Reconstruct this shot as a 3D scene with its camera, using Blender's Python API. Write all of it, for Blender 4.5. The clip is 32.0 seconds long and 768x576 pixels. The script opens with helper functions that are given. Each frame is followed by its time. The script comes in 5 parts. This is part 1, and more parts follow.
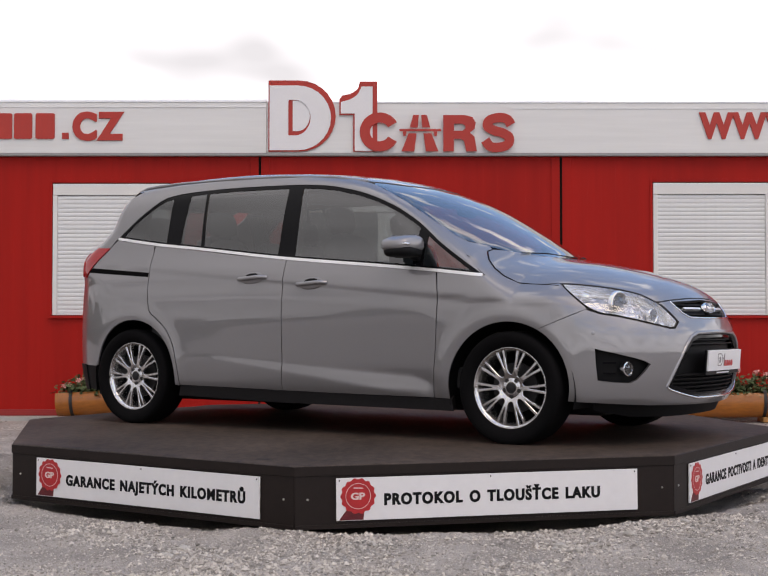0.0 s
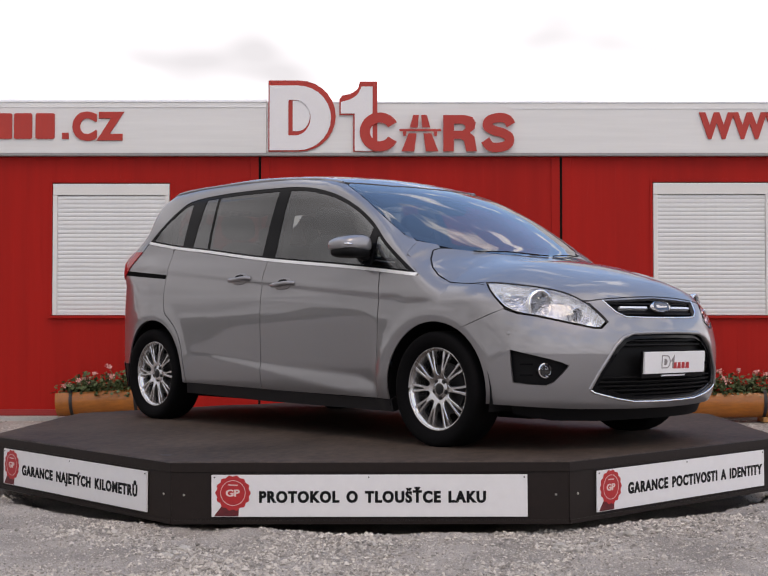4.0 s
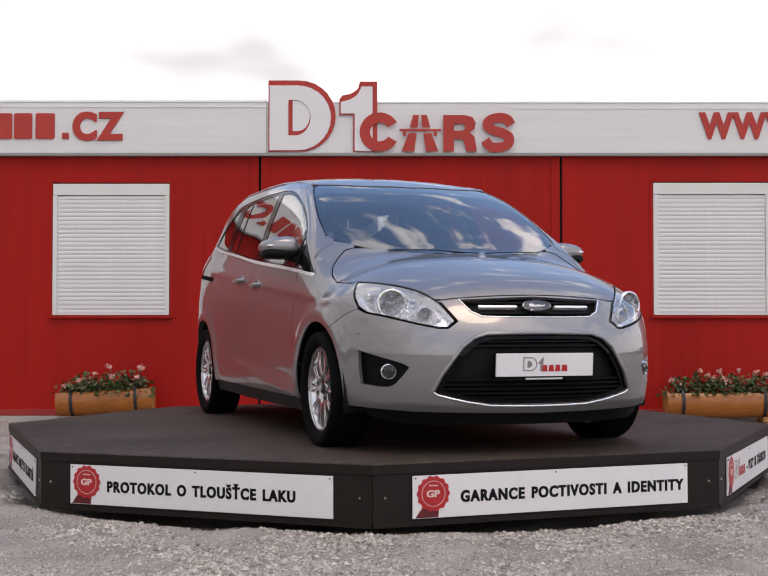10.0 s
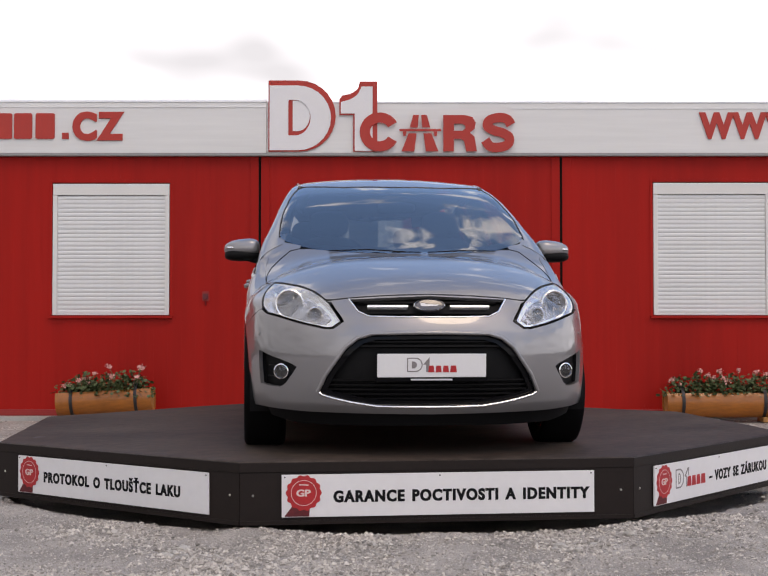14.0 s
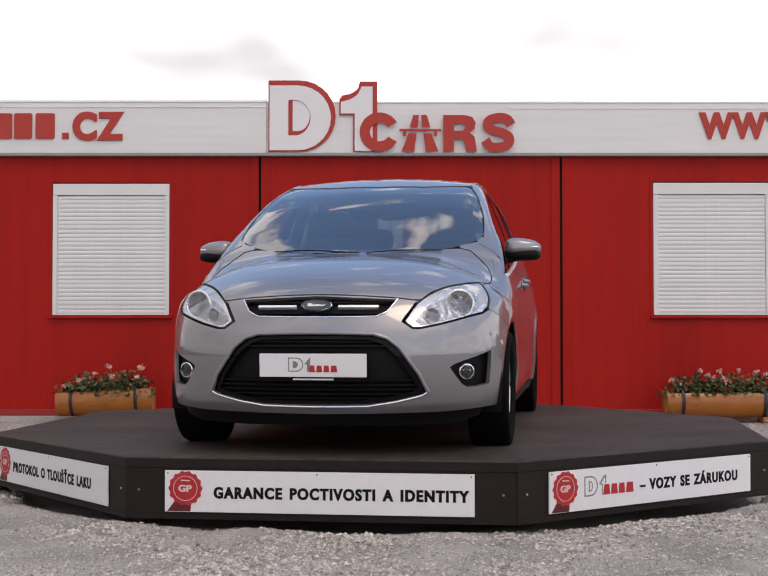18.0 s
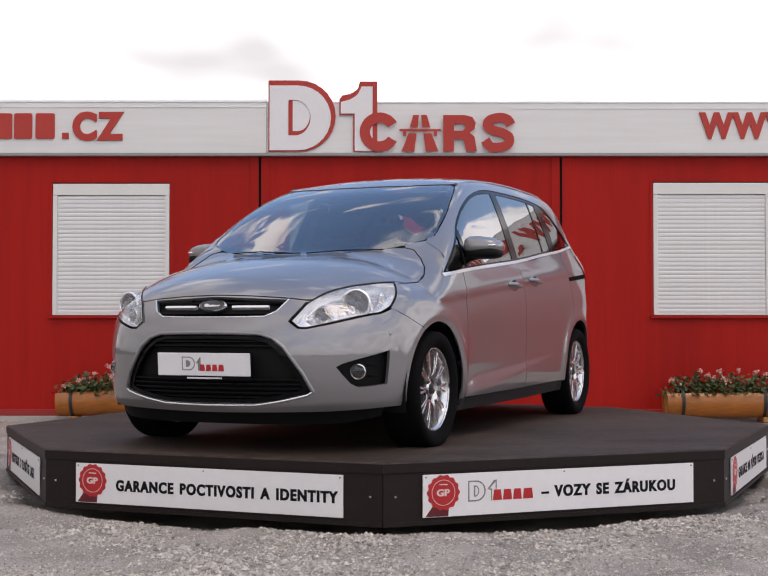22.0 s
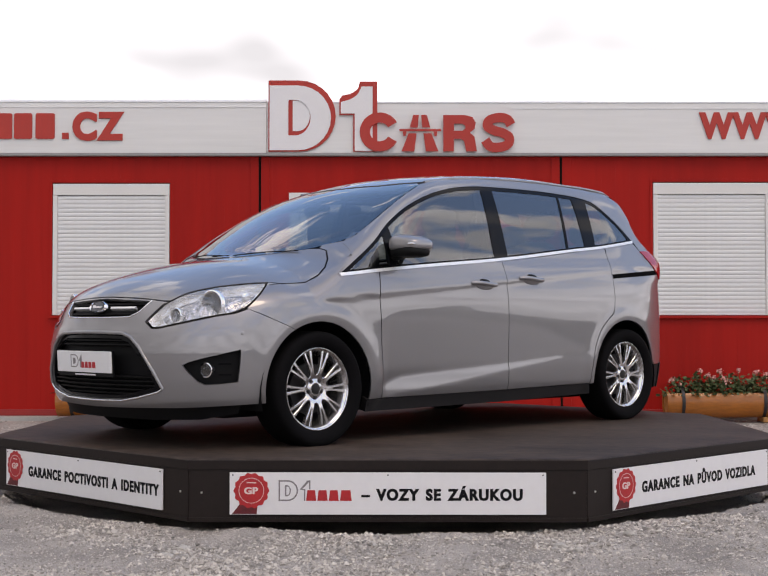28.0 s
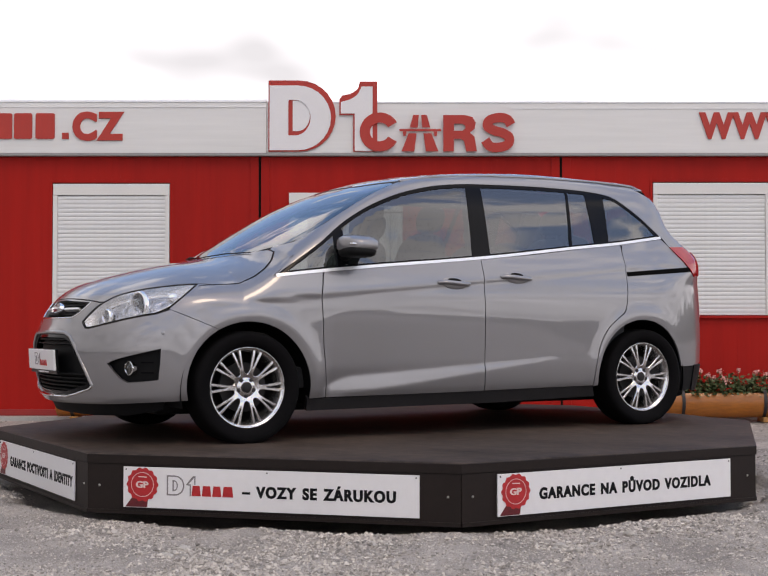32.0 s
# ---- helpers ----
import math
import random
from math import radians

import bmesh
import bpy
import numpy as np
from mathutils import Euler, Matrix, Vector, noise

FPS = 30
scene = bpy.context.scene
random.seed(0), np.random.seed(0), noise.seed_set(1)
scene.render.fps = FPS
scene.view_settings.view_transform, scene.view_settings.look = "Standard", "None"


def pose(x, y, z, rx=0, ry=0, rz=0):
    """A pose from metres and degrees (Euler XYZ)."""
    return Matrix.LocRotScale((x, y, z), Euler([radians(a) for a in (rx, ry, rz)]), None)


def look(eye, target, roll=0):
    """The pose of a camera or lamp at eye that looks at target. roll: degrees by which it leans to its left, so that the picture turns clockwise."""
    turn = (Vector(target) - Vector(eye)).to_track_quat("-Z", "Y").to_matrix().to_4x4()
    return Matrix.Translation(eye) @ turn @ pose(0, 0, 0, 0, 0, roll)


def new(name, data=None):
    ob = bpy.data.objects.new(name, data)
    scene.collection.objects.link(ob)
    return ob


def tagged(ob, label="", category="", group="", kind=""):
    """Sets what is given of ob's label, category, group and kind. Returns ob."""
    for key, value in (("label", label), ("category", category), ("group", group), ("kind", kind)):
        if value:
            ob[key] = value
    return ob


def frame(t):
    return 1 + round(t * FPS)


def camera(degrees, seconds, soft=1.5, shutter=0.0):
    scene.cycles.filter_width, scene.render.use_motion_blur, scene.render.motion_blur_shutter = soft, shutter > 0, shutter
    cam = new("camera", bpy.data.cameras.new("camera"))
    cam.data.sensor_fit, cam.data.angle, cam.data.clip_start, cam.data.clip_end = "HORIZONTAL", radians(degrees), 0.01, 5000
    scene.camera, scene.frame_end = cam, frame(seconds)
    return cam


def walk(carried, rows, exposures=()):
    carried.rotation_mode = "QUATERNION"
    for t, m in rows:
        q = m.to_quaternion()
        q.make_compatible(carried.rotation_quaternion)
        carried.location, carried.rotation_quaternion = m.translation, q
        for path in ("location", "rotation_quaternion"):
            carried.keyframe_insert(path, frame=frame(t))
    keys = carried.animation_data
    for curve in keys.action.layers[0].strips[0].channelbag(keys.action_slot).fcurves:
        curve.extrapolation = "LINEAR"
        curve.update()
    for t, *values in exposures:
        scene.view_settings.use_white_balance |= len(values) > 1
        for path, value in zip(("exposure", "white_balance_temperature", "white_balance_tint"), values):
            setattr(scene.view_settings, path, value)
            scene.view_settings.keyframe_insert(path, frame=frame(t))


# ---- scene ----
RATE = 3.657          # degrees a second by which the turntable turns, clockwise seen from above
AXIS = (0.017, 8.455)  # its axis on the ground
DECK = 0.327           # height of its deck
cam = camera(32.87, 32.0, soft=1.33)
eye = pose(0, 0, 0.966, 91.623, 0, 0)
walk(cam, [(0.0, eye), (32.0, eye)], exposures=[(0.0, -1.14, 8950, 16.5), (32.0, -1.14, 8950, 16.5)])

# ---- light: a bright sky with broken cloud, a veiled sun behind the camera ----
SUN_UP, SUN_TURN = 58.0, 150.0   # elevation, and bearing from +y clockwise
world = bpy.data.worlds.new("sky")
scene.world = world
world.use_nodes = True
wn, wl = world.node_tree.nodes, world.node_tree.links
wn.clear()


def node(nodes, kind, **values):
    n = nodes.new(kind)
    for key, value in values.items():
        n.inputs[key.replace("_", " ")].default_value = value
    return n


w_out, w_bg = wn.new("ShaderNodeOutputWorld"), wn.new("ShaderNodeBackground")
sky = wn.new("ShaderNodeTexSky")
sky.sky_type, sky.sun_disc = "NISHITA", False
sky.sun_elevation, sky.sun_rotation = radians(SUN_UP), radians(SUN_TURN)
coord, split = wn.new("ShaderNodeTexCoord"), wn.new("ShaderNodeSeparateXYZ")
wl.new(coord.outputs["Generated"], split.inputs[0])
high = wn.new("ShaderNodeMath")
high.operation = "MAXIMUM"
wl.new(split.outputs["Z"], high.inputs[0])
high.inputs[1].default_value = 0.0
high2 = wn.new("ShaderNodeMath")
high2.operation = "ADD"
wl.new(high.outputs[0], high2.inputs[0])
high2.inputs[1].default_value = 0.22
flat = wn.new("ShaderNodeCombineXYZ")
for axis in "XY":
    d = wn.new("ShaderNodeMath")
    d.operation = "DIVIDE"
    wl.new(split.outputs[axis], d.inputs[0])
    wl.new(high2.outputs[0], d.inputs[1])
    wl.new(d.outputs[0], flat.inputs[axis])
drift = wn.new("ShaderNodeVectorMath")
drift.operation = "MULTIPLY"
wl.new(flat.outputs[0], drift.inputs[0])
drift.inputs[1].default_value = (-1.0, 1.0, 1.0)
clouds = node(wn, "ShaderNodeTexNoise", Scale=4.0, Detail=8.0, Roughness=0.56, Distortion=0.4)
wl.new(drift.outputs[0], clouds.inputs["Vector"])
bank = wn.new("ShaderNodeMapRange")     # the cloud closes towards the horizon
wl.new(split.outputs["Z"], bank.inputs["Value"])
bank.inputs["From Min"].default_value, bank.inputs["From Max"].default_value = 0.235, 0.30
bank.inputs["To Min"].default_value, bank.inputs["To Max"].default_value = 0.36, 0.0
side_of = wn.new("ShaderNodeMapRange")  # weakened in the unseen sky behind the camera, to suit the car's reflections
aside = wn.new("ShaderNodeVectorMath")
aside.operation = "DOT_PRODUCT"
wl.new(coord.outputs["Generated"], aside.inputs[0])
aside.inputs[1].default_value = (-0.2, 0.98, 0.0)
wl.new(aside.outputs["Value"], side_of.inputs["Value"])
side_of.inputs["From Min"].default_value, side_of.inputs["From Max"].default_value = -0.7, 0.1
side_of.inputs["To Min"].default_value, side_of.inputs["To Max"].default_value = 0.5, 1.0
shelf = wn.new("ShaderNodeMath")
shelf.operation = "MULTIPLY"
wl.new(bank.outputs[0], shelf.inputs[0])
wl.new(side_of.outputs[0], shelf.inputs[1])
front = wn.new("ShaderNodeMapRange")    # unseen front added towards -x: thicker, greyer cloud for the car to reflect
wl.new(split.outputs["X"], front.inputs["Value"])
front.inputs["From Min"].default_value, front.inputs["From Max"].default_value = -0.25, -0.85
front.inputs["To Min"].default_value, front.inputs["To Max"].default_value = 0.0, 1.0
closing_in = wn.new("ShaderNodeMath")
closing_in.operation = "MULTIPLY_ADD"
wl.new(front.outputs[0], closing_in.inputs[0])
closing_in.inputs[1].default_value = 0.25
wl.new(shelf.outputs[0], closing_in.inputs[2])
clearing = wn.new("ShaderNodeMapRange")  # unseen break added towards +y, above the bank, for blue reflections in the glass
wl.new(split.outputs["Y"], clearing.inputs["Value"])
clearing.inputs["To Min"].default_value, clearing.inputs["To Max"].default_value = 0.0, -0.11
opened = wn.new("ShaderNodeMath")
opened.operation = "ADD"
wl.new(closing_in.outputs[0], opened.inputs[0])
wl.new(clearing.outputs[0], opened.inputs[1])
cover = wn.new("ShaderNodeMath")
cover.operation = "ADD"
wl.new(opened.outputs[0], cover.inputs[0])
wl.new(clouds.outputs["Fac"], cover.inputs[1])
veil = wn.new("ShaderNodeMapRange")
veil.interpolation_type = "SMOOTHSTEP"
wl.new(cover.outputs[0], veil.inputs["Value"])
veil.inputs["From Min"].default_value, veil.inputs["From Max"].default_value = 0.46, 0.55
grey = wn.new("ShaderNodeMapRange")     # thick and thin cloud
thick = node(wn, "ShaderNodeTexNoise", Scale=2.7, Detail=2.0, Roughness=0.4)
banks = wn.new("ShaderNodeVectorMath")
banks.operation = "ADD"
wl.new(drift.outputs[0], banks.inputs[0])
banks.inputs[1].default_value = (-0.33, -0.26, 0.0)
wl.new(banks.outputs[0], thick.inputs["Vector"])
wl.new(thick.outputs["Fac"], grey.inputs["Value"])
grey.inputs["From Min"].default_value, grey.inputs["From Max"].default_value = 0.33, 0.66
grey.inputs["To Min"].default_value, grey.inputs["To Max"].default_value = 1.42, 3.4
tone = wn.new("ShaderNodeVectorMath")
tone.operation = "SCALE"
tone.inputs[0].default_value = (0.83, 0.98, 1.26)
low_bright = wn.new("ShaderNodeMath")      # the bank low down is the brightest
low_bright.operation = "MULTIPLY_ADD"
wl.new(shelf.outputs[0], low_bright.inputs[0])
low_bright.inputs[1].default_value = 0.7
wl.new(grey.outputs[0], low_bright.inputs[2])
# cloud towards -x is darkened to dull what the windows and doors reflect
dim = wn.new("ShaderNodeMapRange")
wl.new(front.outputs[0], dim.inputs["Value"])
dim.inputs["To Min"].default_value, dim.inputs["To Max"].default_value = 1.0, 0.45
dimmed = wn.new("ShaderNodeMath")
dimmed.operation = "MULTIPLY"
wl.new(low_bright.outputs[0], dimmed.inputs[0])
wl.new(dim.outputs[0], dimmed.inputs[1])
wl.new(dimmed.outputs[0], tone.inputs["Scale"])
blue = wn.new("ShaderNodeVectorMath")
blue.operation = "SCALE"
wl.new(sky.outputs[0], blue.inputs[0])
blue.inputs["Scale"].default_value = 0.30
blue_fill = wn.new("ShaderNodeVectorMath")     # even blue added to the clear sky so that the glass reflects it
blue_fill.operation = "ADD"
wl.new(blue.outputs[0], blue_fill.inputs[0])
blue_fill.inputs[1].default_value = (0.08, 0.34, 1.0)
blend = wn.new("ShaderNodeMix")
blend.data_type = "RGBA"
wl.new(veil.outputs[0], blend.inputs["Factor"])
wl.new(blue_fill.outputs[0], blend.inputs["A"])
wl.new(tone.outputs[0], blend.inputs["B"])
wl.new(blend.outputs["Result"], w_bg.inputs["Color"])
w_bg.inputs["Strength"].default_value = 1.14
wl.new(w_bg.outputs[0], w_out.inputs[0])

sun = new("sun", bpy.data.lights.new("sun", "SUN"))
sun.data.energy, sun.data.angle, sun.data.color = 1.15, radians(22), (1.0, 0.94, 0.86)
up, turn = radians(SUN_UP), radians(SUN_TURN)
toward = Vector((math.sin(turn) * math.cos(up), math.cos(turn) * math.cos(up), math.sin(up)))
sun.matrix_world = look(toward * 30, (0, 0, 0))


# ---- materials ----
def surface(name, color, rough=0.6, metal=0.0, vary=0.12, scale=3.0, fine=60.0, bump=0.0, coat=0.0, grain=(1, 1, 1), shade=0.0, tint=None, spec=0.5):
    """A procedural surface: broad stains, fine grain, roughness that follows both, and fine relief."""
    m = bpy.data.materials.new(name)
    m.use_nodes = True
    n, l = m.node_tree.nodes, m.node_tree.links
    b = n["Principled BSDF"]
    c = n.new("ShaderNodeTexCoord")
    mp = n.new("ShaderNodeMapping")
    mp.inputs["Scale"].default_value = grain
    l.new(c.outputs["Object"], mp.inputs["Vector"])
    broad = node(n, "ShaderNodeTexNoise", Scale=scale, Detail=4.0, Roughness=0.6)
    small = node(n, "ShaderNodeTexNoise", Scale=fine, Detail=3.0, Roughness=0.6)
    for tex in (broad, small):
        l.new(mp.outputs[0], tex.inputs["Vector"])
    both = n.new("ShaderNodeMath")
    both.operation = "MULTIPLY_ADD"
    l.new(small.outputs["Fac"], both.inputs[0])
    both.inputs[1].default_value = 0.5
    half = n.new("ShaderNodeMath")
    half.operation = "MULTIPLY"
    l.new(broad.outputs["Fac"], half.inputs[0])
    half.inputs[1].default_value = 0.5
    l.new(half.outputs[0], both.inputs[2])
    mix = n.new("ShaderNodeMix")
    mix.data_type = "RGBA"
    dark = [x * (1 - vary) for x in color]
    light = [min(1, x * (1 + vary)) for x in (tint or color)]
    mix.inputs["A"].default_value, mix.inputs["B"].default_value = (*dark, 1), (*light, 1)
    span = n.new("ShaderNodeMapRange")
    l.new(both.outputs[0], span.inputs["Value"])
    span.inputs["From Min"].default_value, span.inputs["From Max"].default_value = 0.32, 0.68
    l.new(span.outputs[0], mix.inputs["Factor"])
    if shade:
        info = n.new("ShaderNodeObjectInfo")
        each = n.new("ShaderNodeMapRange")
        l.new(info.outputs["Random"], each.inputs["Value"])
        each.inputs["To Min"].default_value, each.inputs["To Max"].default_value = 1 - shade, 1 + shade
        times = n.new("ShaderNodeVectorMath")
        times.operation = "SCALE"
        l.new(mix.outputs["Result"], times.inputs[0])
        l.new(each.outputs[0], times.inputs["Scale"])
        l.new(times.outputs[0], b.inputs["Base Color"])
    else:
        l.new(mix.outputs["Result"], b.inputs["Base Color"])
    ro = n.new("ShaderNodeMapRange")
    l.new(both.outputs[0], ro.inputs["Value"])
    ro.inputs["To Min"].default_value, ro.inputs["To Max"].default_value = max(0.02, rough - 0.08), min(1, rough + 0.08)
    l.new(ro.outputs[0], b.inputs["Roughness"])
    b.inputs["Metallic"].default_value = metal
    b.inputs["Specular IOR Level"].default_value = spec
    b.inputs["Coat Weight"].default_value = coat
    b.inputs["Coat Roughness"].default_value = 0.035
    b.inputs["Coat IOR"].default_value = 1.75
    if bump:
        bp = n.new("ShaderNodeBump")
        bp.inputs["Strength"].default_value, bp.inputs["Distance"].default_value = 1.0, bump
        l.new(small.outputs["Fac"], bp.inputs["Height"])
        l.new(bp.outputs[0], b.inputs["Normal"])
    return m


def glass(name, tint, rough=0.0, ior=1.5):
    """A thin pane: tinted clear, with a reflection that grows towards grazing view."""
    m = bpy.data.materials.new(name)
    m.use_nodes = True
    n, l = m.node_tree.nodes, m.node_tree.links
    n.clear()
    out, mix = n.new("ShaderNodeOutputMaterial"), n.new("ShaderNodeMixShader")
    clear = node(n, "ShaderNodeBsdfTransparent", Color=(*tint, 1))
    gloss = node(n, "ShaderNodeBsdfGlossy", Color=(1, 1, 1, 1), Roughness=rough)
    facing = node(n, "ShaderNodeLayerWeight", Blend=0.5)
    steep, gain = n.new("ShaderNodeMath"), n.new("ShaderNodeMath")
    steep.operation, gain.operation = "POWER", "MULTIPLY_ADD"
    l.new(facing.outputs["Facing"], steep.inputs[0])
    steep.inputs[1].default_value = 3.3
    straight = ((ior - 1) / (ior + 1)) ** 2
    l.new(steep.outputs[0], gain.inputs[0])
    gain.inputs[1].default_value, gain.inputs[2].default_value = 1 - straight, straight
    l.new(gain.outputs[0], mix.inputs[0])
    l.new(clear.outputs[0], mix.inputs[1])
    l.new(gloss.outputs[0], mix.inputs[2])
    l.new(mix.outputs[0], out.inputs[0])
    return m


RED = surface("red_cladding", (.40, .0125, .0085), .55, spec=.15, vary=.14, scale=1.1, fine=9, grain=(1, 1, .06), bump=.0006)
RED_TRIM = surface("red_trim", (.33, .018, .015), .45, vary=.1)
WHITE = surface("white_fascia", (.74, .74, .72), .38, vary=.06, scale=.7, fine=9, grain=(.12, 1, 2.4))
FLASHING = surface("pale_flashing", (.80, .80, .80), .35, vary=.04)
ZINC = surface("zinc_edge", (.30, .29, .28), .45, metal=.3, vary=.12)
SHUTTER = surface("shutter_slat", (.72, .73, .72), .42, vary=.04, scale=2, fine=30)
FRAME = surface("window_frame_white", (.74, .73, .70), .4, vary=.04)
JOINT = surface("dark_joint", (.012, .008, .007), .9, spec=.05)
LOGO_RED = surface("sign_red", (.48, .03, .018), .45, vary=.06)
LOGO_WHITE = surface("sign_white", (.78, .77, .77), .4, vary=.04)
LOGO_EDGE = surface("sign_edge", (.20, .012, .012), .5)
CONCRETE = surface("concrete", (.42, .41, .39), .85, vary=.2, fine=90, bump=.002)
GRAVEL = surface("gravel_bed", (.31, .278, .25), .95, vary=.45, scale=2.6, fine=150, bump=.012, tint=(.43, .39, .355))
STONE = surface("gravel_stone", (.47, .44, .40), .9, vary=.3, scale=9, fine=120, bump=.001)
DECKING = surface("deck_felt", (.050, .034, .027), .66, spec=.20, vary=.62, scale=1.9, fine=26, bump=.0012, grain=(1, .55, 1), tint=(.062, .045, .036))
SKIRT = surface("skirt_board", (.0155, .0098, .0082), .5, spec=.24, vary=.2, scale=2.2, fine=35, bump=.0006)
SIGN = surface("sign_board", (.80, .79, .79), .3, vary=.03, scale=2, fine=25)
INK = surface("ink_black", (.008, .008, .009), .6, spec=.12)
SEAL_RED = surface("seal_red", (.50, .020, .024), .4, vary=.12, scale=30)
SEAL_DARK = surface("seal_maroon", (.13, .010, .014), .45, vary=.25, scale=30)
SEAL_PALE = surface("seal_pale", (.78, .62, .58), .4)
GREY_INK = surface("ink_grey", (.22, .20, .20), .45)
STEEL = surface("bolt_steel", (.55, .54, .52), .35, metal=.9)
WOOD = surface("varnished_log", (.40, .122, .014), .5, vary=.30, scale=5, fine=45, grain=(.25, 1, 1), bump=.001, coat=.2)
WOOD_END = surface("log_end", (.42, .20, .06), .6, vary=.3, scale=12)
BAND = surface("iron_band", (.035, .033, .035), .5, metal=.4)
WOODS = surface("unseen_foliage", (.034, .044, .024), .9, vary=.4, scale=.8, fine=5, bump=.2, tint=(.05, .065, .032))
SOIL = surface("soil", (.03, .022, .015), .95, vary=.4, fine=80, bump=.006)
LEAF = surface("leaf", (.046, .078, .026), .6, vary=.4, scale=14, tint=(.080, .112, .040))
PETAL = surface("petal", (.66, .20, .18), .55, vary=.2, scale=25, tint=(.85, .50, .44))
PAINT = surface("car_paint", (.244, .237, .243), .36, metal=.58, vary=.03, scale=1.2, fine=260, coat=1.0)
PLASTIC = surface("black_plastic", (.005, .005, .0055), .6, spec=.16, vary=.2, fine=200)
GLOSS_BLACK = surface("gloss_black", (.004, .004, .005), .08, spec=.14, vary=.1)
TRIM = surface("grey_sill", (.018, .017, .018), .5, spec=.3, vary=.15)
RUBBER = surface("tyre_rubber", (.0045, .0043, .0047), .8, spec=.08, vary=.3, scale=6, fine=90)
ALLOY = surface("alloy", (.70, .69, .69), .23, metal=.92, vary=.06)
RAIL_AND_SHADE = surface("rail_slot_and_shade", (.003, .003, .003), .85, spec=.05)
STRIP = surface("polished_strip", (.88, .88, .88), .30, metal=.55, vary=.03)
CHROME = surface("chrome", (.86, .86, .87), .08, metal=1.0, vary=.03)
RED_LENS = surface("red_lens", (.42, .008, .012), .12, vary=.15, coat=.6)
SEAT = surface("seat_cloth", (.028, .028, .030), .85, vary=.25, fine=120, bump=.001)
CABIN = surface("cabin_trim", (.032, .032, .033), .7, vary=.15)
BULB = surface("lamp_reflector", (.92, .92, .92), .24, metal=.75, vary=.12, scale=22, fine=38, bump=.004)
FACETS = surface("lamp_facets", (.52, .52, .54), .16, metal=.95, vary=.45, scale=34, fine=46, bump=.012)
LENS = glass("lamp_lens", (.93, .94, .95), ior=1.45)
WINDSCREEN = glass("windscreen_glass", (.47, .52, .53), ior=2.2)
SIDE_GLASS = glass("side_glass", (.50, .54, .53), ior=2.2)
DARK_GLASS = glass("privacy_glass", (.33, .355, .35), ior=2.2)
HOUSE_GLASS = glass("house_glass", (.25, .28, .28), ior=1.5)
BADGE = surface("badge_blue", (.006, .009, .022), .2, coat=.8)
PLATE = surface("plate_white", (.78, .78, .78), .35, vary=.02)
AMBER = surface("amber_lens", (.75, .45, .28), .2, coat=.5)


# ---- small builders ----
def mesh_of(name, bm, material, smooth=None):
    """A mesh from a bmesh; smooth: degrees above which an edge stays sharp."""
    bmesh.ops.recalc_face_normals(bm, faces=bm.faces)
    if smooth:
        for f in bm.faces:
            f.smooth = True
        for e in bm.edges:
            e.smooth = len(e.link_faces) == 2 and e.calc_face_angle(0) < radians(smooth)
    me = bpy.data.meshes.new(name)
    bm.to_mesh(me)
    bm.free()
    me.materials.append(material)
    return me


def part(name, bm, material, parent=None, label="", smooth=None, at=None):
    """Links a bmesh as one mesh object under a thing or a part."""
    ob = new(name, bm if isinstance(bm, bpy.types.Mesh) else mesh_of(name, bm, material, smooth))
    ob.parent = parent
    if at is not None:
        ob.matrix_basis = at
    return tagged(ob, label)


def thing(name, label, category, at=None, group="", kind=""):
    ob = new(name)
    if at is not None:
        ob.matrix_basis = at
    return tagged(ob, label, category, group, kind)


def box(x0, x1, y0, y1, z0, z1, bevel=0.0, bm=None):
    bm = bm or bmesh.new()
    made = bmesh.ops.create_cube(bm, size=1)["verts"]
    for v in made:
        v.co = ((x0 + x1) / 2 + v.co.x * (x1 - x0), (y0 + y1) / 2 + v.co.y * (y1 - y0), (z0 + z1) / 2 + v.co.z * (z1 - z0))
    if bevel:
        edges = list({e for v in made for e in v.link_edges})
        bmesh.ops.bevel(bm, geom=edges, offset=bevel, segments=2, affect="EDGES", profile=0.6)
    return bm


def prism(outline, depth, axis="y", at=0.0, bevel=0.0, holes=()):
    """An outline in a plane, made depth thick along axis from at. Axis y: outline in (x, z)."""
    bm = bmesh.new()

    def ring(points, level):
        put = {"y": lambda a, b: (a, level, b), "z": lambda a, b: (a, b, level), "x": lambda a, b: (level, a, b)}[axis]
        return [bm.verts.new(put(a, b)) for a, b in points]
    loops = [(ring(p, at), ring(p, at + depth)) for p in (outline, *holes)]
    for k in (0, 1):
        if holes:
            edges = [bm.edges.new((lp[k][i], lp[k][i - 1])) for lp in loops for i in range(len(lp[k]))]
            bmesh.ops.triangle_fill(bm, edges=edges, use_beauty=True, use_dissolve=False)
        else:
            bm.faces.new(loops[0][k])
    for near, far in loops:
        for i in range(len(near)):
            bm.faces.new((near[i - 1], near[i], far[i], far[i - 1]))
    if bevel:
        bmesh.ops.recalc_face_normals(bm, faces=bm.faces)
        sharp = [e for e in bm.edges if len(e.link_faces) == 2 and e.calc_face_angle(0) > .6]
        bmesh.ops.bevel(bm, geom=sharp, offset=bevel, segments=1, affect="EDGES")
    return bm


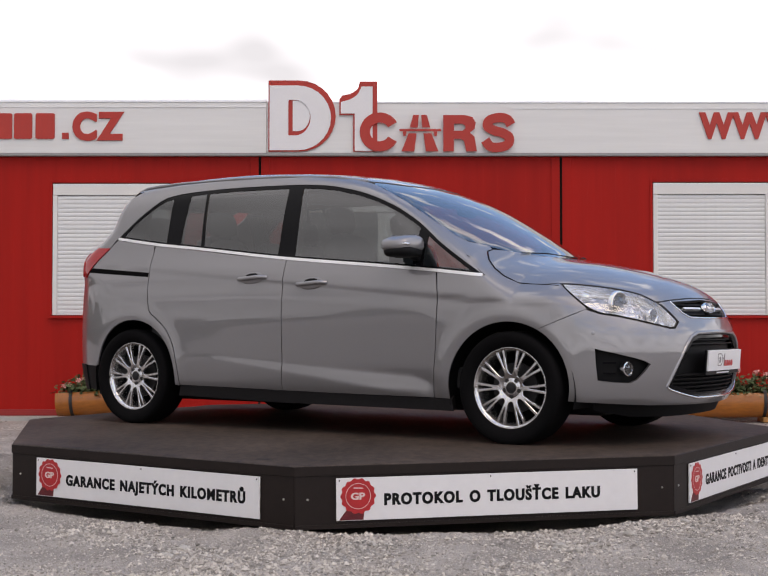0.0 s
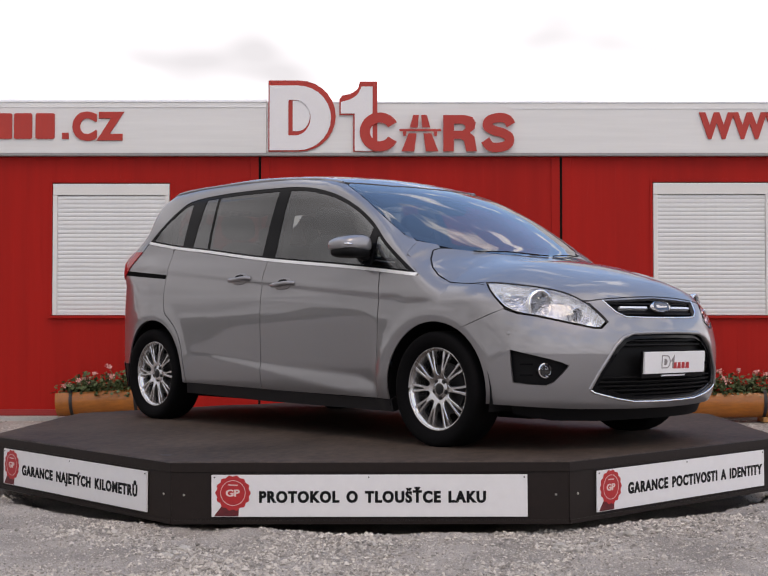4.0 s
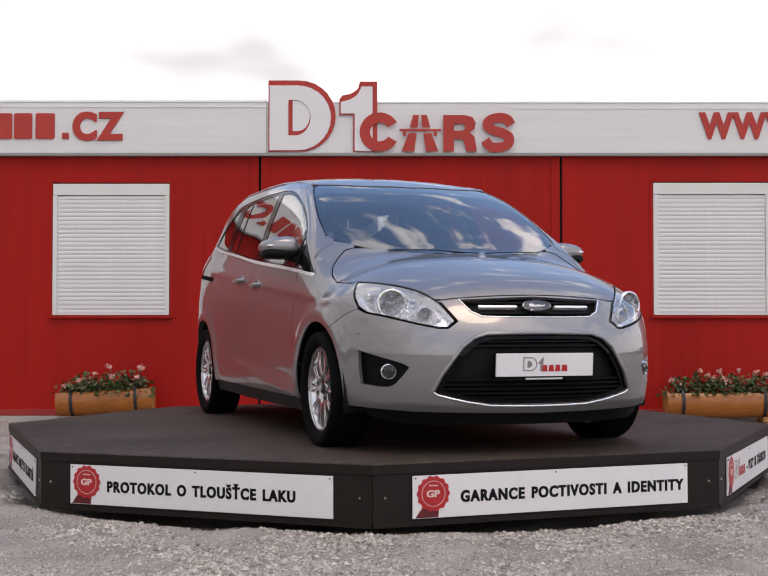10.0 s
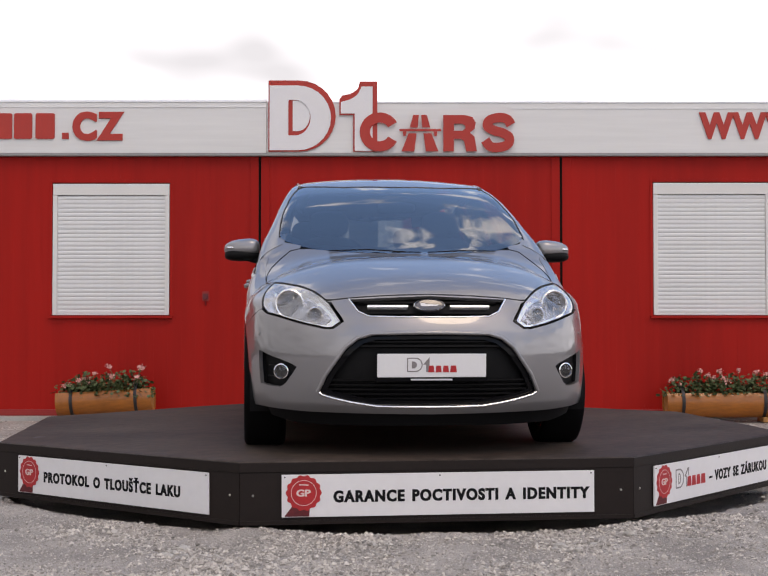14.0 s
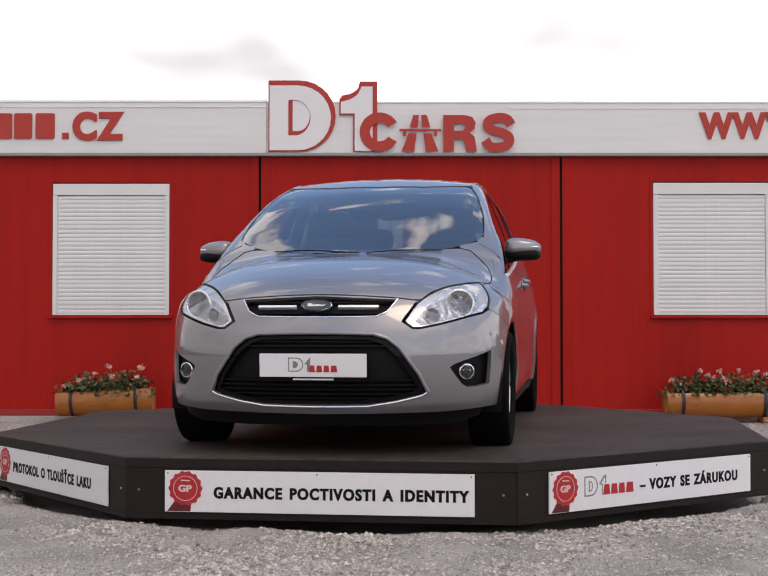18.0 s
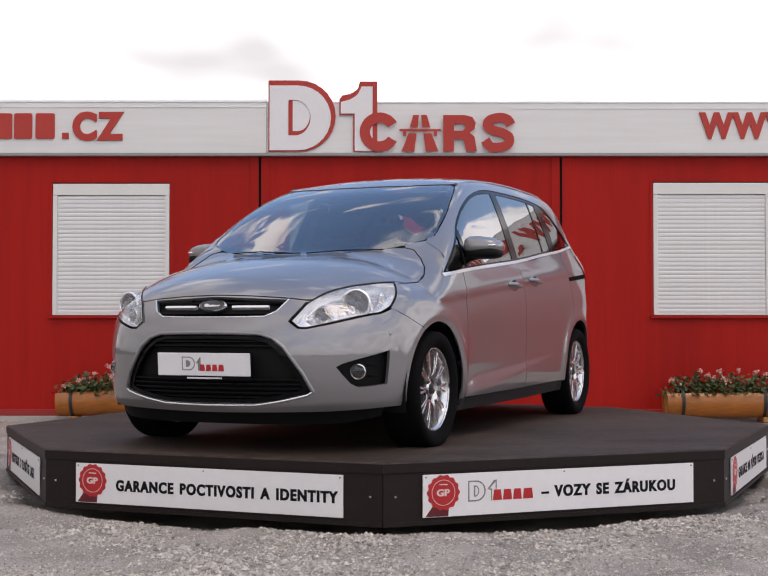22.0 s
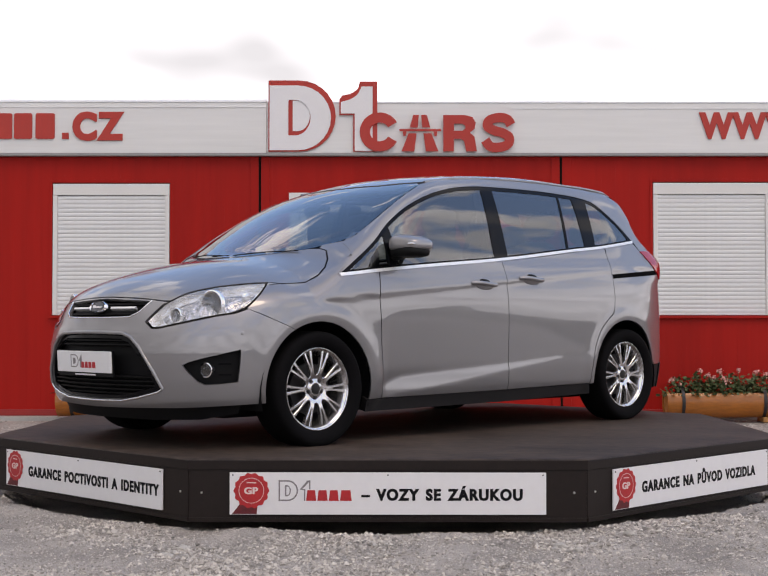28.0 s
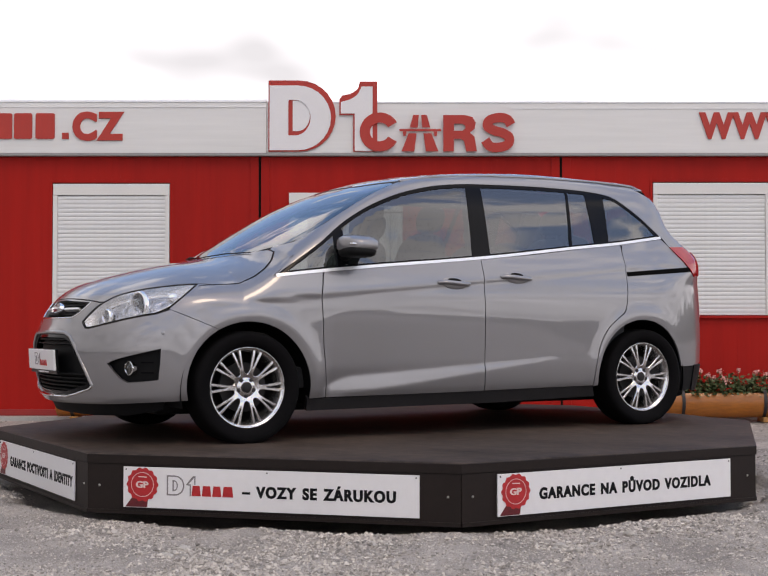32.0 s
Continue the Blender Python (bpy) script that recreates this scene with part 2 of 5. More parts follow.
def lathe(profile, turns=32, axis="z", bm=None, closed=False):
    """Turns (radius, level) points round an axis."""
    bm = bm or bmesh.new()
    rings = []
    for r, h in profile:
        ring = []
        for i in range(turns):
            a = 2 * math.pi * i / turns
            c, s = r * math.cos(a), r * math.sin(a)
            ring.append(bm.verts.new({"z": (c, s, h), "y": (c, h, s), "x": (h, c, s)}[axis]))
        rings.append(ring)
    pairs = list(zip(rings, rings[1:])) + ([(rings[-1], rings[0])] if closed else [])
    for a, b in pairs:
        for i in range(turns):
            bm.faces.new((a[i - 1], a[i], b[i], b[i - 1]))
    if not closed:
        for ring, r in ((rings[0], profile[0][0]), (rings[-1], profile[-1][0])):
            if r > 1e-5:
                bm.faces.new(ring)
    bmesh.ops.remove_doubles(bm, verts=bm.verts, dist=1e-6)
    return bm


def tube(points, radius, sides=8, bm=None, flat=1.0, loop=False):
    """A round bar along points."""
    bm = bm or bmesh.new()
    pts = [Vector(p) for p in points]
    rings = []
    n = len(pts)
    for i, p in enumerate(pts):
        a = pts[i - 1] if i or loop else p
        b = pts[(i + 1) % n] if i < n - 1 or loop else p
        d = (b - a).normalized()
        u = d.cross(Vector((0, 0, 1)))
        u = u.normalized() if u.length > .05 else d.cross(Vector((1, 0, 0))).normalized()
        v = u.cross(d)
        rings.append([bm.verts.new(p + (u * math.cos(t) + v * math.sin(t) * flat) * radius) for t in (2 * math.pi * k / sides for k in range(sides))])
    for a, b in list(zip(rings, rings[1:])) + ([(rings[-1], rings[0])] if loop else []):
        for k in range(sides):
            bm.faces.new((a[k - 1], a[k], b[k], b[k - 1]))
    if not loop:
        bm.faces.new(rings[0])
        bm.faces.new(rings[-1])
    return bm


def egg(cx, cy, cz, rx, ry, rz, power=2.5, u=20, v=12, bm=None):
    """A rounded block: a superellipsoid."""
    bm = bm or bmesh.new()

    def bend(c, r):
        return math.copysign(abs(c) ** (2 / power), c) * r
    rows = []
    for j in range(1, v):
        b = math.pi * (j / v - .5)
        rows.append([bm.verts.new((cx + bend(math.cos(b), 1) * bend(math.cos(a), rx), cy + bend(math.cos(b), 1) * bend(math.sin(a), ry), cz + bend(math.sin(b), rz)))
                     for a in (2 * math.pi * i / u for i in range(u))])
    for p, q in zip(rows, rows[1:]):
        for i in range(u):
            bm.faces.new((p[i - 1], p[i], q[i], q[i - 1]))
    for row, z in ((rows[0], cz - rz), (rows[-1], cz + rz)):
        tip = bm.verts.new((cx, cy, z))
        for i in range(u):
            bm.faces.new((row[i - 1], row[i], tip))
    return bm


def lettering(words, width, height, material, parent, at, bold=0.012, depth=0.0015, spacing=1.0):
    """Words in the built-in font as a thin mesh, fitted to a width and a cap height; at: pose with x along and y up."""
    data = bpy.data.curves.new("lettering", "FONT")
    data.body, data.size, data.extrude, data.offset, data.space_character = words, 1.0, 0.01, bold, spacing
    data.resolution_u, data.space_word = 4, 1.45
    ob = bpy.data.objects.new("lettering", data)
    scene.collection.objects.link(ob)
    bpy.context.view_layer.update()
    me = bpy.data.meshes.new_from_object(ob.evaluated_get(bpy.context.evaluated_depsgraph_get()))
    bpy.data.objects.remove(ob)
    n = len(me.vertices)
    co = np.empty(n * 3)
    me.vertices.foreach_get("co", co)
    co = co.reshape(n, 3)
    x0, x1 = co[:, 0].min(), co[:, 0].max()
    co[:, 0] = (co[:, 0] - x0) * width / (x1 - x0)
    co[:, 1] *= height / 0.69
    co[:, 2] *= depth / 0.01
    me.vertices.foreach_set("co", co.ravel())
    whole = bmesh.new()
    whole.from_mesh(me)
    bpy.data.meshes.remove(me)
    # letter by letter: what overlaps along the line belongs together
    left, pieces = set(whole.verts), []
    while left:
        group, todo = set(), [left.pop()]
        while todo:
            v = todo.pop()
            group.add(v)
            for e in v.link_edges:
                o = e.other_vert(v)
                if o in left:
                    left.discard(o)
                    todo.append(o)
        xs = [v.co.x for v in group]
        pieces.append([min(xs), max(xs), group])
    pieces.sort(key=lambda p: p[0])
    letters = []
    for p in pieces:
        if letters and p[0] < letters[-1][1] - .25 * min(p[1] - p[0], letters[-1][1] - letters[-1][0]):
            letters[-1][1] = max(p[1], letters[-1][1])
            letters[-1][2] |= p[2]
        else:
            letters.append(p)
    shift = .010 * height / 0.69
    for a, b, group in letters:
        bm, twin = bmesh.new(), {}
        for k in (0, 1):
            for v in group:
                twin[v] = bm.verts.new((v.co.x + (k * 2 - 1) * shift * 1.6, v.co.y, v.co.z + k * .0002))
            for f in {f for v in group for f in v.link_faces}:
                bm.faces.new([twin[v] for v in f.verts])
        mesh = bpy.data.meshes.new("letter")
        bm.to_mesh(mesh)
        bm.free()
        mesh.materials.append(material)
        part("letter", mesh, material, parent, at=at)
    whole.free()


# ---- ground and building ----
WALL = 13.4            # distance of the building's face
rng = np.random.RandomState(7)


def bumps(x, y):
    """Height of the gravel: low heaps before the turntable, near level elsewhere."""
    r = math.hypot(x - AXIS[0], y - AXIS[1])
    near = max(0.0, 1 - abs(r - 2.75) / .9)
    a = noise.noise(Vector((x * 1.9, y * 1.9, 3.1)))
    b = noise.noise(Vector((x * 5.2, y * 5.2, 8.7)))
    c = noise.noise(Vector((x * 11, y * 11, 1.7)))
    brink = 2.42 + .12 * a + .11 * b + .06 * c      # the ragged edge of the bed, which falls away under the skirt
    fall = min(1.0, max(0.0, (brink - r) / .06))
    return (.046 * a + .032 * b + .016 * c) * (.35 + .65 * near) + .010 * near - .006 - .075 * fall * fall * (3 - 2 * fall)


def ground_sheet():
    bm = bmesh.new()
    xs = sorted({*np.round(np.arange(-3.6, 3.61, .04), 3), *[s * d for s in (-1, 1) for d in (4.2, 5, 6.5, 9, 14, 25, 60, 150, 500, 1500)]})
    ys = sorted({*np.round(np.arange(4.4, 5.6, .05), 3), *np.round(np.arange(5.6, 7.0, .025), 3), *np.round(np.arange(7.0, 13.6, .07), 3), 3.6, 2.5, 1, -2, -6, -15, -40, -120, -500, -1500, 15, 20, 40, 120, 500, 1500})
    grid = [[bm.verts.new((x, y, bumps(x, y) if abs(x) < 3.7 and 4 < y < 13.6 else -.006)) for x in xs] for y in ys]
    for a, b in zip(grid, grid[1:]):
        for i in range(len(xs) - 1):
            bm.faces.new((a[i], a[i + 1], b[i + 1], b[i]))
    return tagged(part("ground", bm, GRAVEL, smooth=80), "pale grey crushed gravel ground", "ground", kind="structure")


ground = ground_sheet()


def unseen_woods():
    """An unseen belt of dark trees, added far round the yard to darken the car's reflections: many rough clumps of
    foliage of uneven height.
    """
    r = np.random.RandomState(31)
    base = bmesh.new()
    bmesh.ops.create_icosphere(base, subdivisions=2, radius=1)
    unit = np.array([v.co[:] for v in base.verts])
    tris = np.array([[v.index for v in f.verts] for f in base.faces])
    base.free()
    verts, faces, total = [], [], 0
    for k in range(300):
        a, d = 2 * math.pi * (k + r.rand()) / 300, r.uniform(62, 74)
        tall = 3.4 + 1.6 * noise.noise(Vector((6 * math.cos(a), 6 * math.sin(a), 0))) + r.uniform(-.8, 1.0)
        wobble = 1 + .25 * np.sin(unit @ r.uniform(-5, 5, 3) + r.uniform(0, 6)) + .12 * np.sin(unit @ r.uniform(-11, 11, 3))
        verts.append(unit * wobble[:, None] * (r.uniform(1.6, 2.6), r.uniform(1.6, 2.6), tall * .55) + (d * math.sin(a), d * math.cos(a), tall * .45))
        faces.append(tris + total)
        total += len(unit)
    me = bpy.data.meshes.new("unseen_woods")
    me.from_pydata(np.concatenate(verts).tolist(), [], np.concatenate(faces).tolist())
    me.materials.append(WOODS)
    return tagged(part("unseen_woods", me, None), "dark green belt of trees far round the yard, unseen, added to darken reflections", "trees", kind="stuff")


def pebble_shape(k):
    r = np.random.RandomState(k)
    v = np.array([(1, 0, 0), (-1, 0, 0), (0, 1, 0), (0, -1, 0), (0, 0, 1), (0, 0, -1)], float) * r.uniform(.6, 1.15, (6, 1)) + r.uniform(-.25, .25, (6, 3))
    f = np.array([(0, 2, 4), (2, 1, 4), (1, 3, 4), (3, 0, 4), (2, 0, 5), (1, 2, 5), (3, 1, 5), (0, 3, 5)])
    return v, f


def scatter_stones():
    shapes = [pebble_shape(k) for k in range(12)]
    verts, faces, total = [], [], 0

    def lay(x, y, size, sink=.2):
        nonlocal total
        v, f = shapes[rng.randint(12)]
        a = rng.uniform(0, 2 * math.pi)
        c, d = math.cos(a), math.sin(a)
        w = v * (size, size * rng.uniform(.6, 1.1), size * rng.uniform(.45, .9))
        verts.append(np.stack([w[:, 0] * c - w[:, 1] * d + x, w[:, 0] * d + w[:, 1] * c + y, w[:, 2] + bumps(x, y) + size * sink], 1))
        faces.append(f + total)
        total += 6

    def field(count, x0, x1, y0, y1, small, big):
        for _ in range(count):
            x, y = rng.uniform(x0, x1), rng.uniform(y0, y1)
            if math.hypot(x - AXIS[0], y - AXIS[1]) < 2.2:
                continue
            # finer where it has been raked or driven over, coarser in loose drifts
            drift = .55 + .9 * max(0, noise.noise(Vector((x * 2.3, y * 2.3, 5.5))) + .25)
            lay(x, y, (small + (big - small) * rng.rand() ** 5) * drift, rng.uniform(-.15, .25))
    field(105000, -2.15, 2.15, 4.75, 6.75, .0030, .0150)
    field(6000, -3.2, -1.9, 6.5, 10.5, .005, .018)
    field(6000, 1.9, 3.2, 6.5, 10.5, .005, .018)
    field(2500, -4.2, -2.2, 10.5, 13.3, .008, .022)
    field(2500, 2.2, 4.2, 10.5, 13.3, .008, .022)
    # rubble scraped into small heaps along the turntable
    for cx, cy, spread, count in ((-.90, 5.60, .10, 60), (.80, 5.64, .11, 70), (-.10, 5.66, .16, 40), (-1.25, 5.95, .16, 60), (1.30, 6.02, .17, 70), (1.55, 6.35, .14, 40), (.35, 5.72, .14, 40)):
        for _ in range(count):
            lay(cx + rng.normal(0, spread), cy + rng.normal(0, spread * .6), .005 + .013 * rng.rand() ** 2, .35)
    me = bpy.data.meshes.new("gravel")
    me.from_pydata(np.concatenate(verts).tolist(), [], np.concatenate(faces).tolist())
    me.materials.append(GRAVEL_STONE)
    return tagged(part("gravel", me, None), "loose crushed grey gravel stones", "gravel", kind="stuff")


def gravel_material():
    m = surface("gravel_pieces", (.56, .512, .46), .9, vary=.25, scale=3.5, fine=140)
    n, l = m.node_tree.nodes, m.node_tree.links
    b = n["Principled BSDF"]
    geo, span, times = n.new("ShaderNodeNewGeometry"), n.new("ShaderNodeMapRange"), n.new("ShaderNodeVectorMath")
    l.new(geo.outputs["Random Per Island"], span.inputs["Value"])
    span.inputs["To Min"].default_value, span.inputs["To Max"].default_value = .38, 1.2
    times.operation = "SCALE"
    l.new(b.inputs["Base Color"].links[0].from_socket, times.inputs[0])
    l.new(span.outputs[0], times.inputs["Scale"])
    l.new(times.outputs[0], b.inputs["Base Color"])
    return m


GRAVEL_STONE = gravel_material()
unseen_woods()
scatter_stones()


def rock(x, y, s, k):
    r = np.random.RandomState(k)
    bm = bmesh.new()
    bmesh.ops.create_icosphere(bm, subdivisions=2, radius=1)
    for v in bm.verts:
        v.co *= 1 + .35 * noise.noise(v.co * 1.6 + Vector((k, 0, 0)))
        v.co = Vector((v.co.x * s * r.uniform(.95, 1.05), v.co.y * s * .8, v.co.z * s * .6))
    ob = part("stone", bm, STONE, smooth=28, at=pose(x, y, bumps(x, y) + s * .25, 0, 0, r.uniform(0, 180)))
    return tagged(ob, "larger grey broken stone lying on the gravel", "stone", "stones on the gravel")


for k, (x, y, s) in enumerate([(-.86, 5.62, .034), (-.90, 5.48, .022), (.76, 5.63, .030), (.83, 5.56, .022), (1.13, 6.02, .026), (.36, 5.74, .020), (-.05, 5.60, .018), (1.45, 6.3, .022)]):
    rock(x, y, s, k)
for k in range(14):
    cx, cy = ((-.90, 5.60), (-.08, 5.66), (.82, 5.66))[k % 3]
    rock(cx + rng.uniform(-.12, .12), cy + rng.uniform(-.12, .10), rng.uniform(.011, .020), 20 + k)


def wall_panel(name, x0, x1, openings, top=3.20):
    """A cabin's front: ribbed red sheet with thickness, cut through at its openings."""
    wall = thing(name, "red painted ribbed sheet-metal cabin wall", "wall", kind="structure")
    z0 = .036
    cuts = sorted({x0, x1, *[v for o in openings for v in o[:2]]})
    bm = bmesh.new()
    for a, b in zip(cuts, cuts[1:]):
        spans = [(z0, top)]
        for o in openings:
            if o[0] <= a and b <= o[1]:
                spans = [(z0, o[2]), (o[3], top)]
        for lo, hi in spans:
            box(a, b, WALL, WALL + .10, lo, hi, bm=bm)
    part("sheet", bm, RED, wall)
    # shallow ribs pressed into the sheet
    ribs = bmesh.new()
    x = x0 + .10
    while x < x1 - .06:
        spans = [(z0 + .06, 2.74)]
        for o in openings:
            if o[0] - .06 < x < o[1] + .06:
                spans = [(z0 + .06, o[2] - .037), (o[3] + .032, 2.74)]
        for lo, hi in spans:
            box(x - .030, x + .030, WALL - .0011, WALL + .003, lo, hi, bevel=.001, bm=ribs)
        x += .145
    part("rib", ribs, RED, wall)
    part("base_rail", box(x0 + .02, x1 - .02, WALL - .02, WALL + .01, .036, .10, .004), RED_TRIM, wall)
    part("corner_post", box(x0 + .013, x0 + .10, WALL - .012, WALL + .01, .10, 2.70, .004), RED, wall)
    part("corner_post", box(x1 - .10, x1 - .013, WALL - .012, WALL + .01, .10, 2.70, .004), RED, wall)
    part("joint", box(x1 - .013, x1 + .013, WALL - .006, WALL + .09, .036, 2.71), JOINT, wall, "dark vertical joint between cabins")
    return wall


LEFT_W = (-3.425, -2.203, 1.055, 2.432)
RIGHT_W = (2.767, 3.99, 1.055, 2.442)
MID_W = (-.978, .195, 1.055, 2.33)
wall_panel("wall_1", -4.385, -1.28, [LEFT_W])
wall_panel("wall_2", -1.28, 1.825, [MID_W])
wall_panel("wall_3", 1.825, 4.93, [RIGHT_W])
wall_panel("wall_4", -7.49, -4.385, [])
wall_panel("wall_5", 4.93, 8.035, [])


def closing():
    body = thing("wall_back", "plain closing walls of the cabin row", "wall", kind="structure")
    part("side_wall", box(-7.49, -7.39, WALL + .1, WALL + 6, .036, 3.20), RED, body)
    part("side_wall", box(7.935, 8.035, WALL + .1, WALL + 6, .036, 3.20), RED, body)
    part("rear_wall", box(-7.49, 8.035, WALL + 6, WALL + 6.1, .036, 3.20), RED, body)
    tagged(part("ceiling", box(-7.49, 8.035, WALL + .1, WALL + 6, 2.60, 2.68), FRAME), "flat cabin ceiling", "ceiling", kind="structure")
    tagged(part("floor", box(-7.49, 8.035, WALL + .1, WALL + 6, .04, .12), CABIN), "cabin floor", "floor", kind="structure")
    roof = part("roof", box(-7.49, 8.035, WALL + .1, WALL + 6.1, 3.202, 3.235), ZINC)
    tagged(roof, "flat sheet-metal roof of the cabin row", "roof", kind="structure")


closing()
tagged(part("plinth", box(-7.5, 8.04, WALL - .16, WALL + .1, -.03, .034, .004), CONCRETE), "pale concrete strip under the cabin row", "plinth", kind="structure")


def shutter_window(name, o):
    """A window with its white outer roller shutter let right down."""
    x0, x1, z0, z1 = o
    w = thing(name, "white window with its roller shutter let down", "window", kind="structure")
    y = WALL
    part("shutter_box", box(x0 + .01, x1 - .01, y - .002, y + .09, z1 - .128, z1 - .010, .006), FRAME, w)
    part("guide_rail", box(x0 + .01, x0 + .055, y - .004, y + .08, z0 + .012, z1 - .13, .004), FRAME, w)
    part("guide_rail", box(x1 - .055, x1 - .01, y - .004, y + .08, z0 + .012, z1 - .13, .004), FRAME, w)
    slat = None
    z = z1 - .134
    profile = [(0, .0), (-.0022, .003), (-.004, .014), (-.004, .028), (-.0022, .039), (0, .042), (.004, .042), (.004, .0)]
    while z - .0435 > z0 + .02:
        if slat is None:
            slat = part("slat", mesh_of("slat", prism(profile, x1 - x0 - .114, "x", x0 + .057), SHUTTER, 50), SHUTTER, w, at=pose(0, y + .016, z - .0435))
        else:
            part("slat", slat.data, SHUTTER, w, at=pose(0, y + .016, z - .0435))
        z -= .0435
    part("bottom_bar", box(x0 + .057, x1 - .057, y + .004, y + .024, z0 + .012, z - .001, .003), FRAME, w)
    part("back_sheet", box(x0 + .01, x1 - .01, y + .03, y + .05, z0 + .012, z1 - .13), SHUTTER, w)
    part("sill", box(x0 - .028, x1 + .028, y - .040, y + .04, z0 - .022, z0 + .006, .004), RED, w, "red metal sill")
    for a, b, c, d in ((x0 - .026, x0 + .004, z0 + .008, z1 + .03), (x1 - .004, x1 + .026, z0 + .008, z1 + .03), (x0 + .006, x1 - .006, z1, z1 + .03)):
        part("reveal_trim", box(a, b, y - .005, y + .02, c, d, .002), RED, w)
    return w


shutter_window("window_1", LEFT_W)
shutter_window("window_2", RIGHT_W)


def open_window(name, o):
    """The glazed window behind the turntable, with a shutter box and pale blinds."""
    x0, x1, z0, z1 = o
    w = thing(name, "glazed white window with raised shutter and pale vertical blinds", "window", kind="structure")
    y = WALL
    part("shutter_box", box(x0, x1, y - .035, y + .09, z1 - .20, z1 - .004, .006), FRAME, w)
    for a, b in ((x0, x0 + .06), (x1 - .06, x1), ((x0 + x1) / 2 - .03, (x0 + x1) / 2 + .03)):
        part("window_frame", box(a, b, y + .02, y + .08, z0 + .06, z1 - .205, .004), FRAME, w)
    part("window_frame", box(x0, x1, y + .015, y + .085, z0 + .004, z0 + .06, .004), FRAME, w)
    part("sill", box(x0 - .03, x1 + .03, y - .05, y + .012, z0 - .035, z0 + .006, .004), RED_TRIM, w, "dark red metal sill")
    for a, b in ((x0 + .06, (x0 + x1) / 2 - .03), ((x0 + x1) / 2 + .03, x1 - .06)):
        pane = part("pane", box(a, b, y + .045, y + .052, z0 + .06, z1 - .205), HOUSE_GLASS, w)
        pane.visible_shadow = False
    for a, b in ((x0 + .01, x0 + .19), (x1 - .26, x1 - .135), (x1 - .128, x1 - .01)):
        part("blind", box(a, b, y - .012, y - .004, z0 + .30, z1 - .21, .003), FRAME, w, "pale closed blind strip")
    return w


open_window("window_3", MID_W)


EYE = Vector((0, 0, .966))
SET_BACK = Matrix.Translation(EYE) @ Matrix.Scale(1.0068, 4) @ Matrix.Translation(-EYE)   # fascia and signs lie close on the wall


def fascia():
    f = thing("fascia", "long white fascia board along the cabin row", "fascia", SET_BACK, kind="structure")
    part("board", box(-7.6, -1.20, WALL - .14, WALL - .04, 2.722, 3.244, .006), WHITE, f)
    part("board", box(-1.196, 8.1, WALL - .14, WALL - .04, 2.722, 3.235, .006), WHITE, f)
    for a, b, z, h in ((-7.6, -1.20, 3.245, .032), (-1.196, 8.1, 3.236, .018)):
        part("cap_flashing", prism([(WALL - .146, z), (WALL - .146, z + .006), (WALL - .146 + h, z + h), (WALL, z + h), (WALL, z)], b - a, "x", a), FLASHING, f, "thin pale cap flashing")
    part("seam_bead", box(-7.6, -1.21, WALL - .146, WALL - .138, 3.190, 3.198), FLASHING, f)
    part("seam_bead", box(1.3, 8.1, WALL - .146, WALL - .138, 3.175, 3.182), FLASHING, f)
    part("drip_edge", box(-7.6, 8.1, WALL - .165, WALL - .02, 2.690, 2.720, .004), ZINC, f, "grey zinc drip edge")
    return f


fascia()
FACE = WALL - .142


def flow(pts, n=5):
    """A smooth line through points."""
    q = [np.array(p, float) for p in pts]
    q = [2 * q[0] - q[1]] + q + [2 * q[-1] - q[-2]]
    out = []
    for a, b, c, d in zip(q, q[1:], q[2:], q[3:]):
        for k in range(n):
            t = k / n
            out.append(tuple(float(v) for v in .5 * (2 * b + (c - a) * t + (2 * a - 5 * b + 4 * c - d) * t * t + (3 * b - a - 3 * c + d) * t ** 3)))
    return out + [tuple(float(v) for v in q[-2])]


def round_d(x0, x1, z0, z1, lean_=.55, n=14):
    """A panel with a straight left edge and a rounded right one."""
    r = (z1 - z0) / 2
    w = min(r, (x1 - x0) * lean_)
    pts = [(x0, z0)]
    pts += [(x1 - w + w * math.cos(a), (z0 + z1) / 2 + r * math.sin(a)) for a in (math.pi * (k / n - .5) for k in range(n + 1))]
    return pts + [(x0, z1)]


def soft_block(x0, x1, z0, z1, r, n=5):
    """A block with rounded corners."""
    out = []
    for cx, cz, a0 in ((x1 - r, z0 + r, -90), (x1 - r, z1 - r, 0), (x0 + r, z1 - r, 90), (x0 + r, z0 + r, 180)):
        out += [(cx + r * math.cos(radians(a0 + 90 * k / n)), cz + r * math.sin(radians(a0 + 90 * k / n))) for k in range(n + 1)]
    return out


